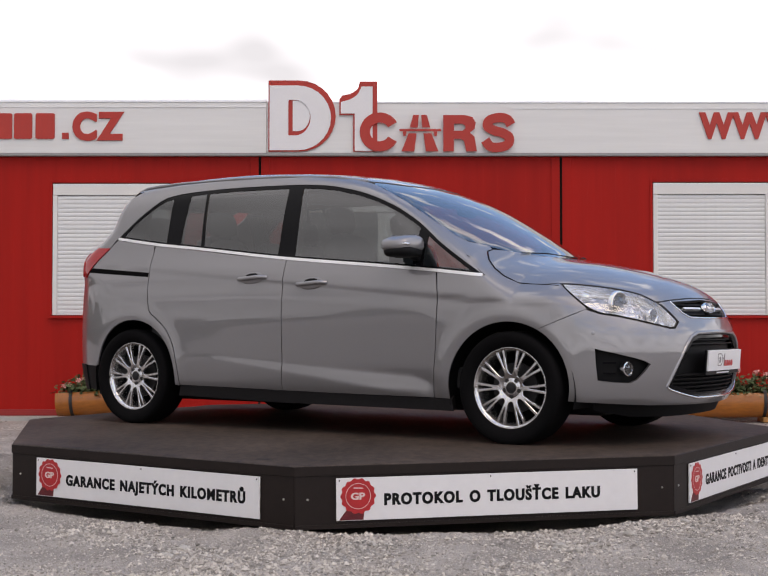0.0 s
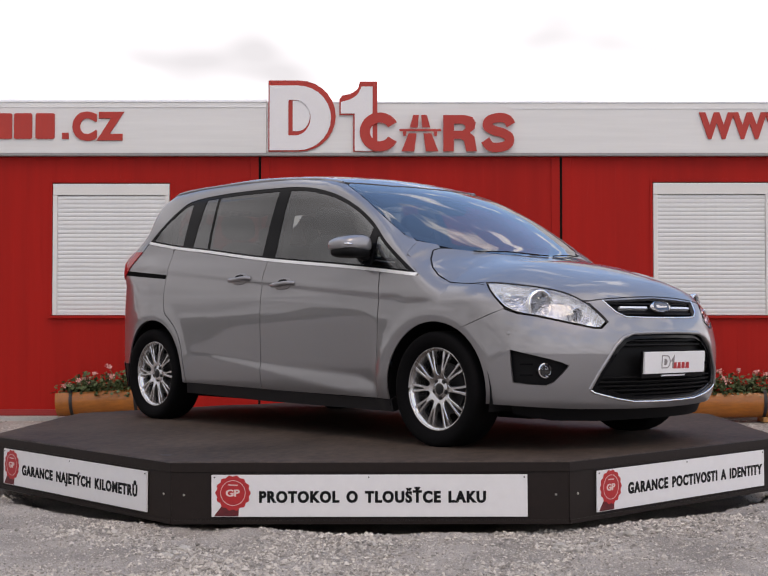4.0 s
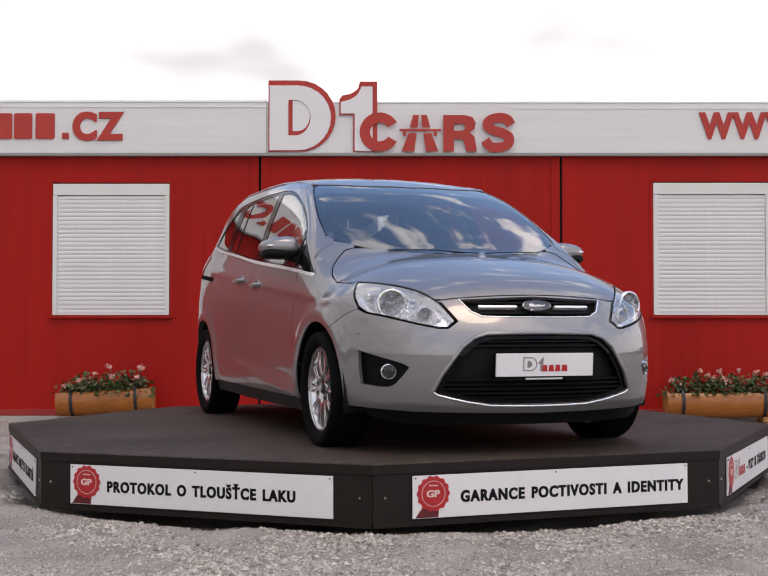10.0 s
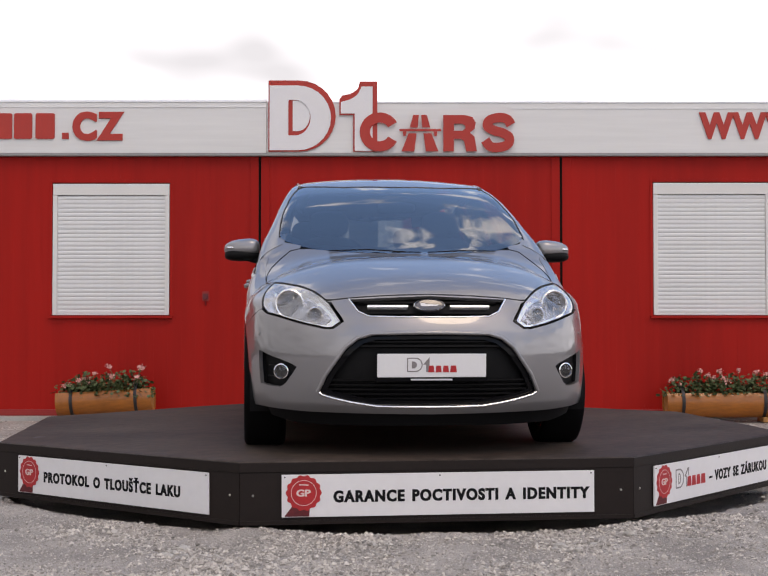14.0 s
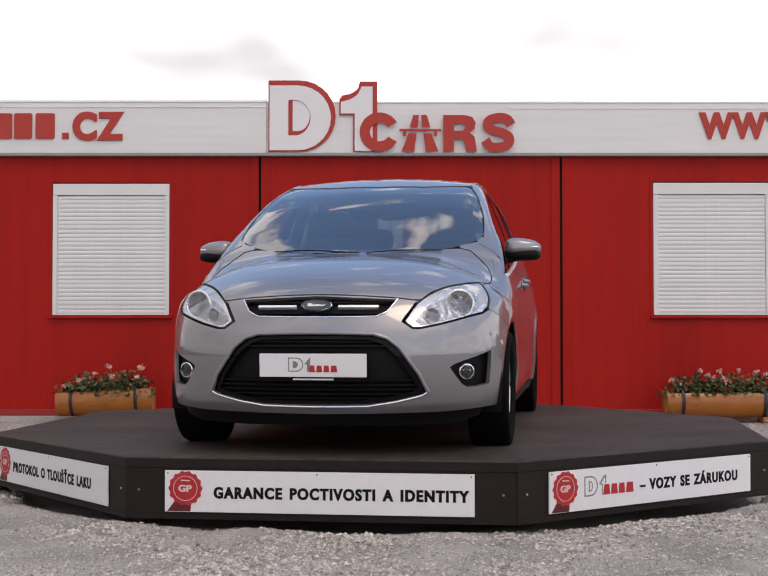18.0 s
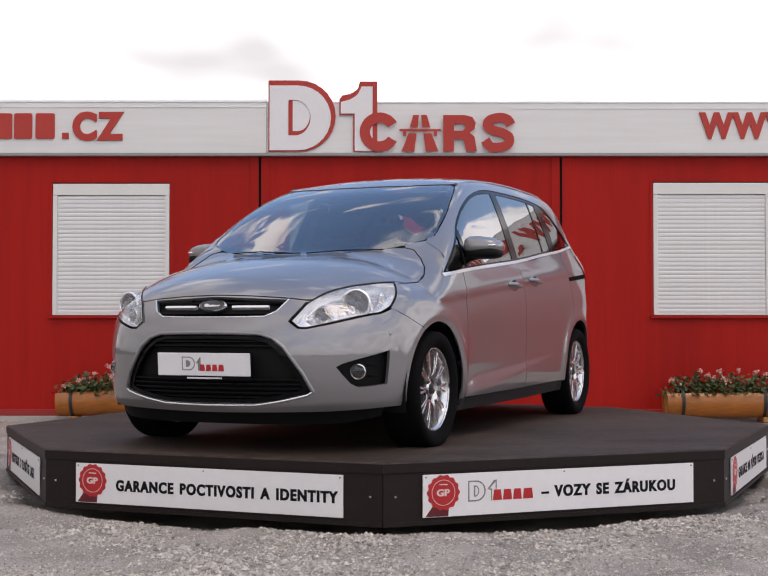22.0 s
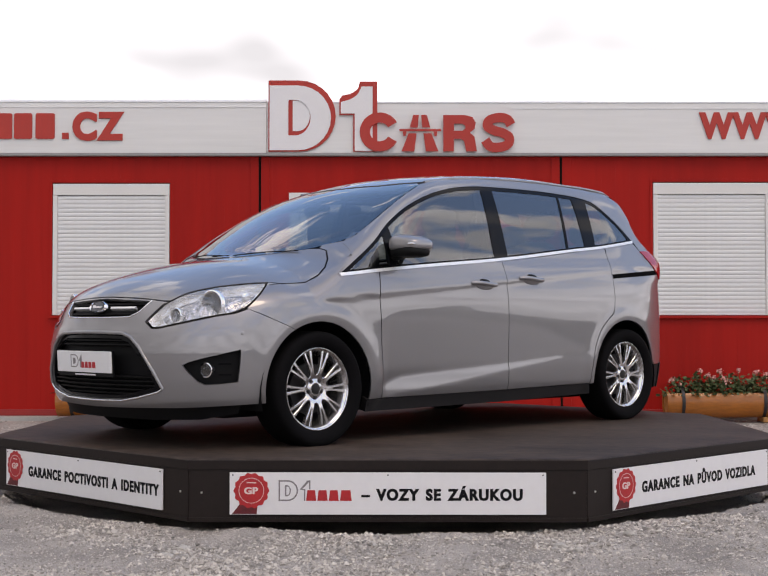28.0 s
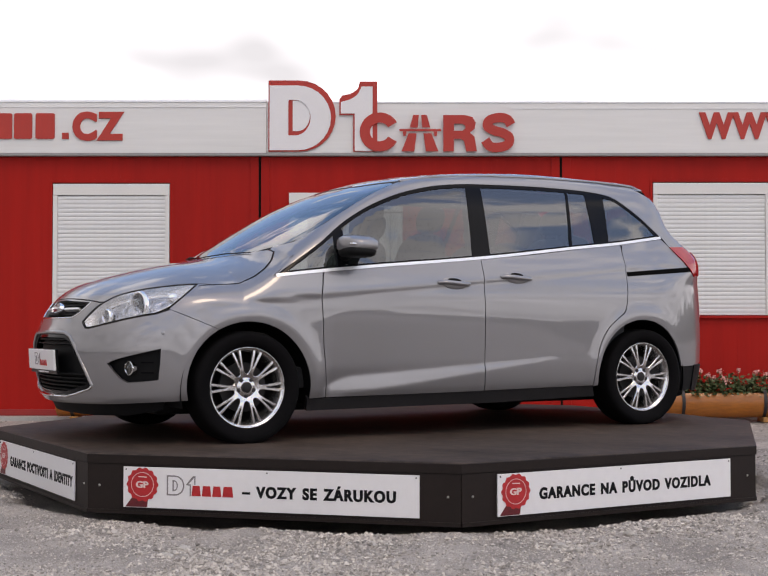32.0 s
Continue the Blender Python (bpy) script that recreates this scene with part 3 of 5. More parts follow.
def roof_sign():
    """The sign on the fascia: a rounded white panel, a stepped white panel and red blocks, as plain shapes."""
    s = thing("roof_sign", "large white and red shaped sign standing on the fascia", "sign", SET_BACK)
    y = FACE - .004

    def place(bm, name, material, label=""):
        for v in bm.verts:
            v.co.x, v.co.z = v.co.x * .987, 2.734 + (v.co.z - 2.738) * .970
        return part(name, bm, material, s, label)
    outer = round_d(-1.196, -.500, 2.738, 3.490, .8)
    slot = round_d(-.990, -.760, 2.908, 3.284, .7)
    place(prism(outer, -.014, "y", y, holes=[slot]), "rounded_panel_edge", LOGO_RED, "red edge of the rounded panel")
    inner = round_d(-1.184, -.548, 2.752, 3.436, .8)
    hole = round_d(-.990, -.760, 2.908, 3.284, .7)
    place(prism(inner, -.006, "y", y - .015, holes=[hole]), "rounded_panel_face", LOGO_WHITE)
    place(prism(round_d(-.989, -.761, 2.909, 3.283, .7), -.006, "y", y - .001), "slot_back", LOGO_RED)
    place(prism(round_d(-.945, -.767, 2.955, 3.277, .7), -.004, "y", y - .008), "slot_face", LOGO_WHITE)
    post = [(-.318, 2.738), (-.318, 3.125), (-.462, 3.125), (-.462, 3.290), (-.435, 3.330)] + flow([(-.34, 3.352), (-.275, 3.40), (-.250, 3.478)], 4) + [(-.070, 3.478), (-.070, 2.738)]
    place(prism(post, -.014, "y", y), "post_panel_edge", LOGO_RED, "red edge of the post panel")
    face = [(-.303, 2.745), (-.303, 3.140), (-.447, 3.140), (-.447, 3.262)] + flow([(-.355, 3.285), (-.275, 3.340), (-.232, 3.425)], 4) + [(-.118, 3.425), (-.118, 2.745)]
    place(prism(face, -.006, "y", y - .015), "post_panel_face", LOGO_WHITE)

    def ring(cx, cz, r0, r1, a0, a1, n=22, sx=1.0):
        arc = [radians(a0 + (a1 - a0) * k / n) for k in range(n + 1)]
        return [(cx + sx * r1 * math.cos(a), cz + r1 * math.sin(a)) for a in arc] + [(cx + sx * r0 * math.cos(a), cz + r0 * math.sin(a)) for a in reversed(arc)]

    def ribbon(line, wide):
        """A curved stripe of one width along a line."""
        pts = flow(line, 6)
        left, right = [], []
        for k, (a, b) in enumerate(pts):
            c, d = pts[max(0, k - 1)], pts[min(len(pts) - 1, k + 1)]
            n = Vector((-(d[1] - c[1]), d[0] - c[0])).normalized() * wide / 2
            left.append((a + n.x, b + n.y))
            right.append((a - n.x, b - n.y))
        return left + right[::-1]
    d = -.012
    y2 = y - .022
    place(prism(ring(-.045, 2.943, .100, .206, 30, 330), d, "y", y2), "red_block", LOGO_RED)
    for sx in (-1, 1):
        place(prism([(.372 + sx * .060, 2.738), (.372 + sx * .190, 2.738), (.372 + sx * .118, 2.928), (.372 + sx * .036, 2.928)], d, "y", y2), "red_block", LOGO_RED)
        place(prism([(.372 + sx * .024, 2.990), (.372 + sx * .106, 2.990), (.372 + sx * .070, 3.122), (.372 + sx * .012, 3.122)], d, "y", y2), "red_block", LOGO_RED)
        place(prism([(.372 + sx * .150, 2.900), (.372 + sx * .172, 2.900), (.372 + sx * .178, 2.948), (.372 + sx * .140, 2.948)], d, "y", y2), "red_block", LOGO_RED)
    place(box(.160, .592, y2 - .012, y2, 2.950, 2.974, .003), "red_bar", LOGO_RED)
    place(prism([(.612, 2.738), (.612, 3.120), (.84, 3.120), (.915, 3.098), (.948, 3.040), (.935, 2.975), (.885, 2.935), (.935, 2.890), (.960, 2.738), (.848, 2.738), (.828, 2.845), (.795, 2.870), (.722, 2.870), (.722, 2.738)], d, "y", y2, holes=[[(.722, 2.955), (.722, 3.030), (.81, 3.030), (.840, 3.010), (.840, 2.975), (.81, 2.955)]]), "red_block", LOGO_RED)
    place(prism(ribbon([(1.312, 3.018), (1.272, 3.078), (1.185, 3.094), (1.090, 3.066), (1.070, 3.005), (1.130, 2.962), (1.230, 2.930), (1.292, 2.885), (1.280, 2.815), (1.200, 2.782), (1.098, 2.790), (1.046, 2.858)], .098), d, "y", y2), "red_block", LOGO_RED)
    return s


roof_sign()


def fascia_lettering():
    """What shows of the web address: red letters, and plain red blocks for the name in it."""
    y = FACE - .002
    row = thing("fascia_lettering", "row of red letters and blocks fixed to the white fascia", "sign", SET_BACK)
    for a, b in ((-4.32, -4.08), (-4.04, -3.80), (-3.78, -3.595), (-3.56, -3.365)):
        part("red_bar", prism(soft_block(a, b, 2.865, 3.128, .02), -.012, "y", y), LOGO_RED, row)
    part("dot", box(-3.29, -3.22, y - .012, y, 2.865, 2.928, .003), LOGO_RED, row)
    lettering("CZ", .515, .262, LOGO_RED, row, pose(-3.178, y - .004, 2.866, 90, 0, 0), bold=.045, depth=.008, spacing=1.2)
    other = thing("fascia_lettering", "red capital letters fixed to the white fascia", "sign", SET_BACK)
    lettering("WWW", 1.02, .250, LOGO_RED, other, pose(3.225, y - .004, 2.878, 90, 0, 0), bold=.035, depth=.008, spacing=1.12)
    part("dot", box(4.30, 4.37, y - .012, y, 2.878, 2.940, .003), LOGO_RED, other)
    for a in (4.44, 4.70, 4.96, 5.22):
        part("red_bar", prism(soft_block(a, a + .20, 2.878, 3.128, .02), -.012, "y", y), LOGO_RED, other)


fascia_lettering()


def wall_fitting():
    """A small dark outlet on the red wall beside the shuttered window."""
    f = thing("wall_outlet", "small dark red outlet box on the cabin wall", "outlet", pose(-1.835, WALL, 1.262))
    part("back_plate", prism(soft_block(-.036, .036, -.050, .050, .014), -.012, "y", -.001), RED_TRIM, f)
    part("cover", prism(soft_block(-.024, .024, -.034, .026, .012), -.020, "y", -.013), SEAL_DARK, f, "dark maroon hinged cover")
    part("cable_stub", tube([(0, -.012, -.048), (0, -.014, -.075), (.004, -.006, -.098)], .004, 8), SEAL_DARK, f)


wall_fitting()


# ---- turntable ----
APOTHEM = 2.276        # of the skirt; the deck overhangs it
FACES = [-77.57 + 45 * k for k in range(8)]   # bearings of the skirt's faces at the start


def octagon(apothem):
    r = apothem / math.cos(radians(22.5))
    return [(r * math.cos(radians(a - 22.5)), r * math.sin(radians(a - 22.5))) for a in FACES]


turntable = thing("turntable", "dark brown octagonal turntable with white signs on its skirt", "turntable", pose(AXIS[0], AXIS[1], 0))
SAG = [-.011, .001, .006, .004, .0, .0, .0, .0]    # how far each corner of the worn frame hangs low or stands high


def sagging(bm):
    """Lets the corners of an octagonal sheet hang as the frame does."""
    for v in bm.verts:
        turn = (math.degrees(math.atan2(v.co.y, v.co.x)) - FACES[0] + 22.5) % 360 / 45
        k, t = int(turn) % 8, turn - int(turn)
        v.co.z += (SAG[k] * (1 - t) + SAG[(k + 1) % 8] * t) * min(1, v.co.xy.length / 2.2) ** 4
    return bm


def deck_sheet():
    """The felt-covered deck: laid in rings, with shallow waves and an edge that is folded over unevenly."""
    bm = bmesh.new()
    rows = []
    for q in (.02, .2, .4, .6, .75, .86, .93, .97, .990, .998, 1.0, 1.0):
        ring = []
        corners = octagon(2.2795 * q)
        for a, b in zip(corners, corners[1:] + corners[:1]):
            for i in range(24):
                x, y = a[0] + (b[0] - a[0]) * i / 24, a[1] + (b[1] - a[1]) * i / 24
                wave = noise.noise(Vector((x * 1.7, y * 1.7, .4))) * .004 * (q > .7) + noise.noise(Vector((x * 6, y * 6, 2.4))) * .0022 * (q > .9)
                drop = {0.998: .003}.get(q, 0.0) if q < 1 else (.006 if len(rows) == 10 else .012)
                ring.append(bm.verts.new((x, y, DECK + wave - drop)))
        rows.append(ring)
    for a, b in zip(rows, rows[1:]):
        for i in range(len(a)):
            bm.faces.new((a[i - 1], a[i], b[i], b[i - 1]))
    bm.faces.new(rows[0])
    return bm


part("deck", sagging(deck_sheet()), DECKING, turntable, "dark felt-covered deck", smooth=50)
part("deck_rim", sagging(prism(octagon(2.282), .046, "z", DECK - .052, bevel=.002)), SKIRT, turntable)
part("base_ring", lathe([(1.7, -.03), (1.75, -.03), (1.75, .07), (1.7, .07)], 48, closed=True), PLASTIC, turntable)
part("drive_hub", lathe([(0, -.02), (.6, -.02), (.6, .10), (0, .10)], 32), PLASTIC, turntable)
for k in range(12):
    a = radians(30 * k + 8)
    part("roller", lathe([(.045, -.02), (.05, -.015), (.05, .015), (.045, .02)], 16, "x"), BAND, turntable, at=pose(1.95 * math.cos(a), 1.95 * math.sin(a), .045, 0, 0, 30 * k + 8))
part("underframe", prism(octagon(2.15), .03, "z", .09), PLASTIC, turntable)
side = 2 * APOTHEM * math.tan(radians(22.5))
board_mesh = mesh_of("skirt_panel", box(-side / 2 + .002, side / 2 - .002, 0, .018, .030, DECK - .050, .003), SKIRT)
edge_mesh = mesh_of("bottom_batten", box(-side / 2 + .002, side / 2 - .002, -.006, .0, .030, .050, .002), SKIRT)
bolt_mesh = mesh_of("bolt", lathe([(0, -.004), (.004, -.004), (.006, -.001), (.006, .002)], 10, "y"), STEEL, 40)
nail_mesh = mesh_of("sign_nail", lathe([(0, -.003), (.003, -.003), (.004, .001)], 8, "y"), INK, 40)


def facing(bearing, out=0.0):
    """Pose on the skirt's face: x along it to the right as one looks at it, y inwards, z up."""
    a = radians(bearing)
    return pose((APOTHEM + out) * math.cos(a), (APOTHEM + out) * math.sin(a), 0, 0, 0, bearing + 90)


def rosette(cx, cz, r):
    pts = []
    for k in range(96):
        a = 2 * math.pi * k / 96
        q = r * (1 + .045 * math.cos(14 * a))
        pts.append((cx + q * math.cos(a), cz + q * math.sin(a)))
    return pts


def disc(cx, cz, r, n=40, r0=None):
    return [(cx + r * math.cos(2 * math.pi * k / n), cz + r * math.sin(2 * math.pi * k / n)) for k in range(n)]


def skirt_sign(panel, words, text_from, text_to, logo=None):
    """A white sign board: red rosette with its ribbon, and the words."""
    w, z0, z1 = 1.494, .066, .264
    sign = part("sign", box(-w / 2, w / 2, -.012, -.004, z0, z1, .0015), SIGN, panel, "white sign board with a red rosette seal and black words")
    cx, cz, r = -w / 2 + .103, .179, .081
    ribbon = [(-w / 2 + .012, z0 + .003), (-w / 2 + .128, z0 + .003), (-w / 2 + .135, .14), (-w / 2 + .055, .125)]
    part("ribbon", prism(ribbon, -.0012, "y", -.0122), SEAL_DARK, sign, "dark red ribbon")
    part("rosette", prism(rosette(cx, cz, r), -.0015, "y", -.0135), SEAL_RED, sign, "red scalloped seal")
    part("seal_ring", prism(disc(cx, cz, r * .74), -.0006, "y", -.0151, holes=[disc(cx, cz, r * .71)]), SEAL_PALE, sign)
    lettering("GP", .066, .030, SEAL_PALE, sign, pose(cx - .034, -.0152, cz - .015, 90, 0, 0), bold=.03, depth=.0006)
    part("seal_bar", prism([(cx - .022, cz + .036), (cx + .022, cz + .034), (cx + .022, cz + .039), (cx - .022, cz + .041)], -.0008, "y", -.0152), SEAL_PALE, sign)
    lettering(words, text_to - text_from, .050, INK, sign, pose(-w / 2 + text_from, -.0124, .135, 90, 0, 0), bold=.044, depth=.0006, spacing=1.18)
    if logo:
        x = -w / 2 + logo[0]
        q = (logo[1] - logo[0]) / .351
        part("logo_shape", prism(round_d(x, x + .092 * q, .130, .228, .7), -.0006, "y", -.0124, holes=[round_d(x + .007, x + .085 * q, .137, .221, .7)]), GREY_INK, sign)
        part("logo_shape", prism(round_d(x + .030 * q, x + .058 * q, .152, .205, .7), -.0006, "y", -.0124, holes=[round_d(x + .037 * q, x + .052 * q, .159, .198, .7)]), GREY_INK, sign)
        part("logo_shape", prism([(x + .120 * q, .130), (x + .120 * q, .180), (x + .100 * q, .184), (x + .135 * q, .226), (x + .15 * q, .228), (x + .15 * q, .185), (x + .144 * q, .185), (x + .144 * q, .22), (x + .113 * q, .187), (x + .126 * q, .187), (x + .126 * q, .130)], -.0006, "y", -.0124), GREY_INK, sign)
        for a, b in ((.130, .178), (.183, .232), (.237, .284), (.290, .345)):
            part("logo_bar", prism([(x + a * q, .131), (x + b * q, .131), (x + (b - .006) * q, .181), (x + (a + .006) * q, .181)], -.0008, "y", -.0124), SEAL_RED, sign)
    for sx in (-w / 2 + .015, 0, w / 2 - .015):
        part("sign_nail", nail_mesh, INK, sign, at=pose(sx, -.012, z1 - .012))
    return sign


WORDS = {0: ("PROTOKOL O TLOUŠŤCE LAKU", .228, 1.298, None), 1: ("GARANCE POCTIVOSTI A IDENTITY", .243, 1.470, None),
         2: ("– VOZY SE ZÁRUKOU", .622, 1.382, (.231, .582)), 3: ("GARANCE NA PŮVOD VOZIDLA", .243, 1.352, None), 7: ("GARANCE NAJETÝCH KILOMETRŮ", .222, 1.410, None)}
for k in range(8):
    left, right = SAG[k], SAG[(k + 1) % 8]
    panel = part("skirt_panel", board_mesh, SKIRT, turntable, at=facing(FACES[k]) @ pose(0, 0, (left + right) / 2, 0, -math.degrees((right - left) / side), 0))
    part("bottom_batten", edge_mesh, SKIRT, panel)
    for x in (-side / 2 + .062, side / 2 - .062):
        part("bolt", bolt_mesh, STEEL, panel, at=pose(x, -.001, .168))
    if k in WORDS:
        skirt_sign(panel, *WORDS[k])


# ---- planters ----
def planter(x0, x1, y, seed, tilt=0.0, lift=lambda t: .5):
    """A hollowed log on two feet, bound with iron, with pink flowers in it."""
    r = np.random.RandomState(seed)
    length = x1 - x0
    box_ = thing("log_planter", "varnished orange half-log planter with black iron bands", "planter", pose(x0, y, .0, 0, tilt, 0), "planters along the wall")
    n = 22
    shell = bmesh.new()
    rings = []
    for k in range(13):
        t = k / 12
        x = length * t
        rad = .150 * (1 + .03 * math.sin(5 * t + seed)) * (1 - .05 * (abs(2 * t - 1) ** 8))
        outer = [(x, rad * math.cos(a), .195 + rad * math.sin(a)) for a in (math.pi * (.22 - 1.44 * i / n) for i in range(n + 1))]
        inner = [(x, (rad - .022) * math.cos(a), .195 + (rad - .022) * math.sin(a)) for a in (math.pi * (.22 - 1.44 * i / n) for i in range(n, -1, -1))]
        rings.append([shell.verts.new(p) for p in outer + inner])
    m = len(rings[0])
    for a, b in zip(rings, rings[1:]):
        for i in range(m):
            shell.faces.new((a[i - 1], a[i], b[i], b[i - 1]))
    shell.faces.new(rings[0])
    shell.faces.new(rings[-1])
    part("trough", shell, WOOD, box_, smooth=40)
    for x in (.012, length - .03):
        part("end_board", lathe([(0, x), (.122, x), (.122, x + .02), (0, x + .02)], 24, "x"), WOOD_END, box_, at=pose(0, 0, .178))
    for x in (.155, length - .155):
        part("iron_band", lathe([(.153, x - .016), (.158, x - .016), (.158, x + .016), (.153, x + .016)], 28, "x", closed=True), BAND, box_, at=pose(0, 0, .195), smooth=40)
    for x in (.13, length - .17):
        part("foot", box(x, x + .075, -.11, .11, 0, .05, .006), WOOD_END, box_)
    part("soil", box(.035, length - .035, -.10, .10, .20, .275, .01), SOIL, box_)
    plants = []
    count = 7
    for k in range(count):
        plants.append((length * (.08 + .84 * (k + r.uniform(.2, .8)) / count), r.uniform(-.05, .03), r.uniform(.8, 1.2)))
    for px, py, size in plants:
        tall = 1.0 + .75 * lift(px / length)
        bush = thing("geranium", "green geranium with pink flowers growing in the log planter", "flower", pose(x0 + px, y + py, .265), "geraniums")
        lv, lf = [], []
        for _ in range(220):
            d = Vector((r.normal(0, .075), r.normal(-.01, .06), 0)) * size
            h = (min(.19, abs(r.normal(.07, .06))) * size - .02) * tall * max(.35, 1 - d.length * 2.5)
            s = r.uniform(.012, .024)
            q = Euler((r.uniform(-.9, .9), r.uniform(-.9, .9), r.uniform(0, 6.3))).to_matrix()
            base = len(lv)
            for a in range(6):
                t = math.pi / 3 * a
                lv.append(tuple(d + Vector((0, 0, h)) + q @ Vector((s * math.cos(t), s * math.sin(t), .25 * s * (a % 2)))))
            lf.append(tuple(range(base, base + 6)))
        me = bpy.data.meshes.new("foliage")
        me.from_pydata(lv, [], lf)
        me.materials.append(LEAF)
        tagged(part("foliage", me, LEAF, bush), "green leaves", kind="stuff")
        stems = bmesh.new()
        heads = []
        for _ in range(r.randint(1, 4)):
            top = Vector((r.normal(0, .07), r.normal(-.03, .05), r.uniform(.08, .19) * size * tall))
            tube([(0, 0, 0), top * .55 + Vector((.01, 0, .01)), top], .0035, 5, stems)
            heads.append(top)
        part("stem", stems, LEAF, bush)
        for top in heads:
            fv, ff = [], []
            for _ in range(26):
                c = top + Vector((r.normal(0, .014), r.normal(0, .014), r.normal(0, .011)))
                q = Euler((r.uniform(-1.4, 1.4), r.uniform(-1.4, 1.4), 0)).to_matrix()
                s = r.uniform(.006, .012)
                base = len(fv)
                for a in range(5):
                    t = 2 * math.pi / 5 * a
                    fv.append(tuple(c + q @ Vector((s * math.cos(t), s * math.sin(t), 0))))
                ff.append(tuple(range(base, base + 5)))
            me = bpy.data.meshes.new("flower_head")
            me.from_pydata(fv, [], ff)
            me.materials.append(PETAL)
            tagged(part("flower_head", me, PETAL, bush), "pink flower head", kind="stuff")
    return box_


planter(-3.25, -2.30, 13.06, 3, -2.8, lambda t: t)
planter(2.81, 3.93, 13.04, 5, 0.0, lambda t: .55)


# ---- the car's form: one smooth closed surface, in metres from the turntable's axis ----
def curve(*points):
    """A smooth monotone curve through (a, b) points, as a function of a."""
    a, b = np.array(sorted(points), float).T
    h, d = np.diff(a), np.diff(b) / np.diff(a)
    m = np.zeros(len(a))
    m[0], m[-1] = d[0], d[-1]
    for i in range(1, len(a) - 1):
        if d[i - 1] * d[i] > 0:
            w1, w2 = 2 * h[i] + h[i - 1], h[i] + 2 * h[i - 1]
            m[i] = (w1 + w2) / (w1 / d[i - 1] + w2 / d[i])

    def value(x):
        x = np.clip(np.asarray(x, float), a[0], a[-1])
        i = np.clip(np.searchsorted(a, x) - 1, 0, len(a) - 2)
        t = (x - a[i]) / h[i]
        return ((1 + 2 * t) * (1 - t) ** 2 * b[i] + t * (1 - t) ** 2 * h[i] * m[i]
                + t * t * (3 - 2 * t) * b[i + 1] + t * t * (t - 1) * h[i] * m[i + 1])
    return value


spine = curve((2.6, .45), (2.3, .67), (2.17, .785), (2.06, .86), (1.92, .915), (1.62, .995), (1.34, 1.045), (1.30, 1.058), (1.19, 1.12), (1.0, 1.232),
              (.7, 1.395), (.5, 1.48), (.11, 1.585), (-.3, 1.63), (-.8, 1.65), (-1.3, 1.64), (-1.7, 1.61), (-2.1, 1.56))
nose = curve((1.1, 1.9), (.9, 2.02), (.80, 2.11), (.70, 2.175), (.6, 2.215), (.5, 2.23), (.4, 2.225), (.28, 2.20), (.2, 2.15), (.1, 2.1))
tail = curve((1.7, -1.72), (1.56, -1.79), (1.4, -1.91), (1.2, -2.08), (1.1, -2.17), (1.0, -2.21), (.8, -2.235), (.6, -2.245), (.4, -2.24), (.25, -2.20), (.1, -2.15))
plan = curve((-2.4, .84), (-2.0, .875), (-1.45, .905), (-.5, .90), (.5, .90), (1.34, .893), (1.75, .865), (2.3, .80))
lean = curve((.05, -.08), (.2, -.045), (.3, -.012), (.45, 0), (.65, 0), (.8, -.008), (.92, -.03), (1.0, -.055), (1.1, -.095), (1.3, -.168), (1.5, -.255), (1.7, -.37))
crown = curve((2.4, .12), (2.0, .155), (1.6, .075), (1.3, .06), (.8, .045), (0, .10), (-2, .10))
bow = curve((2.4, 0), (1.6, .05), (1.25, .30), (.6, .25), (.1, .05), (-.5, 0))


def form(x, y, z):
    """Below zero inside the car's body, about the distance to its skin outside."""
    y = np.abs(y)
    xs = x + bow(x) * y * y
    slope = (spine(xs + .02) - spine(xs - .02)) / .04
    fall = .25 * np.clip((x - 1.08) / .30, 0, 1)          # the hood rolls over towards the fenders
    top = (z - spine(xs) + crown(x) * y * y + fall * y ** 4) / np.sqrt(1 + slope ** 2)
    # a ledge low on the doors and a soft shoulder line along the handles
    edge = .413 - .062 * x - .06 * np.clip((x - .70) / .22, 0, 1) ** 2
    wide = np.clip((x + .78) / 1.4, .02, 1) * .095
    scoop = -.26 * wide * np.clip((.95 - x) / .10, 0, 1) * np.clip((z - edge) / wide + 1, 0, 1) * np.clip(1 - (z - edge) / .38, 0, 1)
    line = .908 - .086 * x
    fold = .008 * np.exp(-((z - line) / np.where(z < line, .016, .085)) ** 2)
    flare = .012 * np.exp(-((np.hypot(x - 1.345, z - .31) - .40) / .05) ** 2) + .014 * np.exp(-((np.hypot(x + 1.43, z - .315) - .40) / .06) ** 2)
    foot = .015 * np.clip((x - .45) / .4, 0, 1) * np.exp(-((z - 1.12) / .10) ** 2)   # the pillar foot stands out
    side = (y - plan(x) - lean(z) - foot - scoop - fold - flare * (z < .8)) * .95
    front = (x - nose(z) + .30 * y ** 2 + .6 * y ** 6) * .92
    corner = .35 + .50 * np.clip((1.08 - z) / .15, 0, 1)
    waist = .065 * np.exp(-((z - 1.28) / .11) ** 2)
    rear = (tail(z) + waist + .12 * y ** 2 + .16 * y ** 4 + corner * y ** 8 - x) * .9
    k = 42.0
    m = np.maximum(np.maximum(top, side), np.maximum(front, rear))
    return m + np.log(np.exp(k * (top - m)) + np.exp(k * (side - m)) + np.exp(k * (front - m)) + np.exp(k * (rear - m))) / k


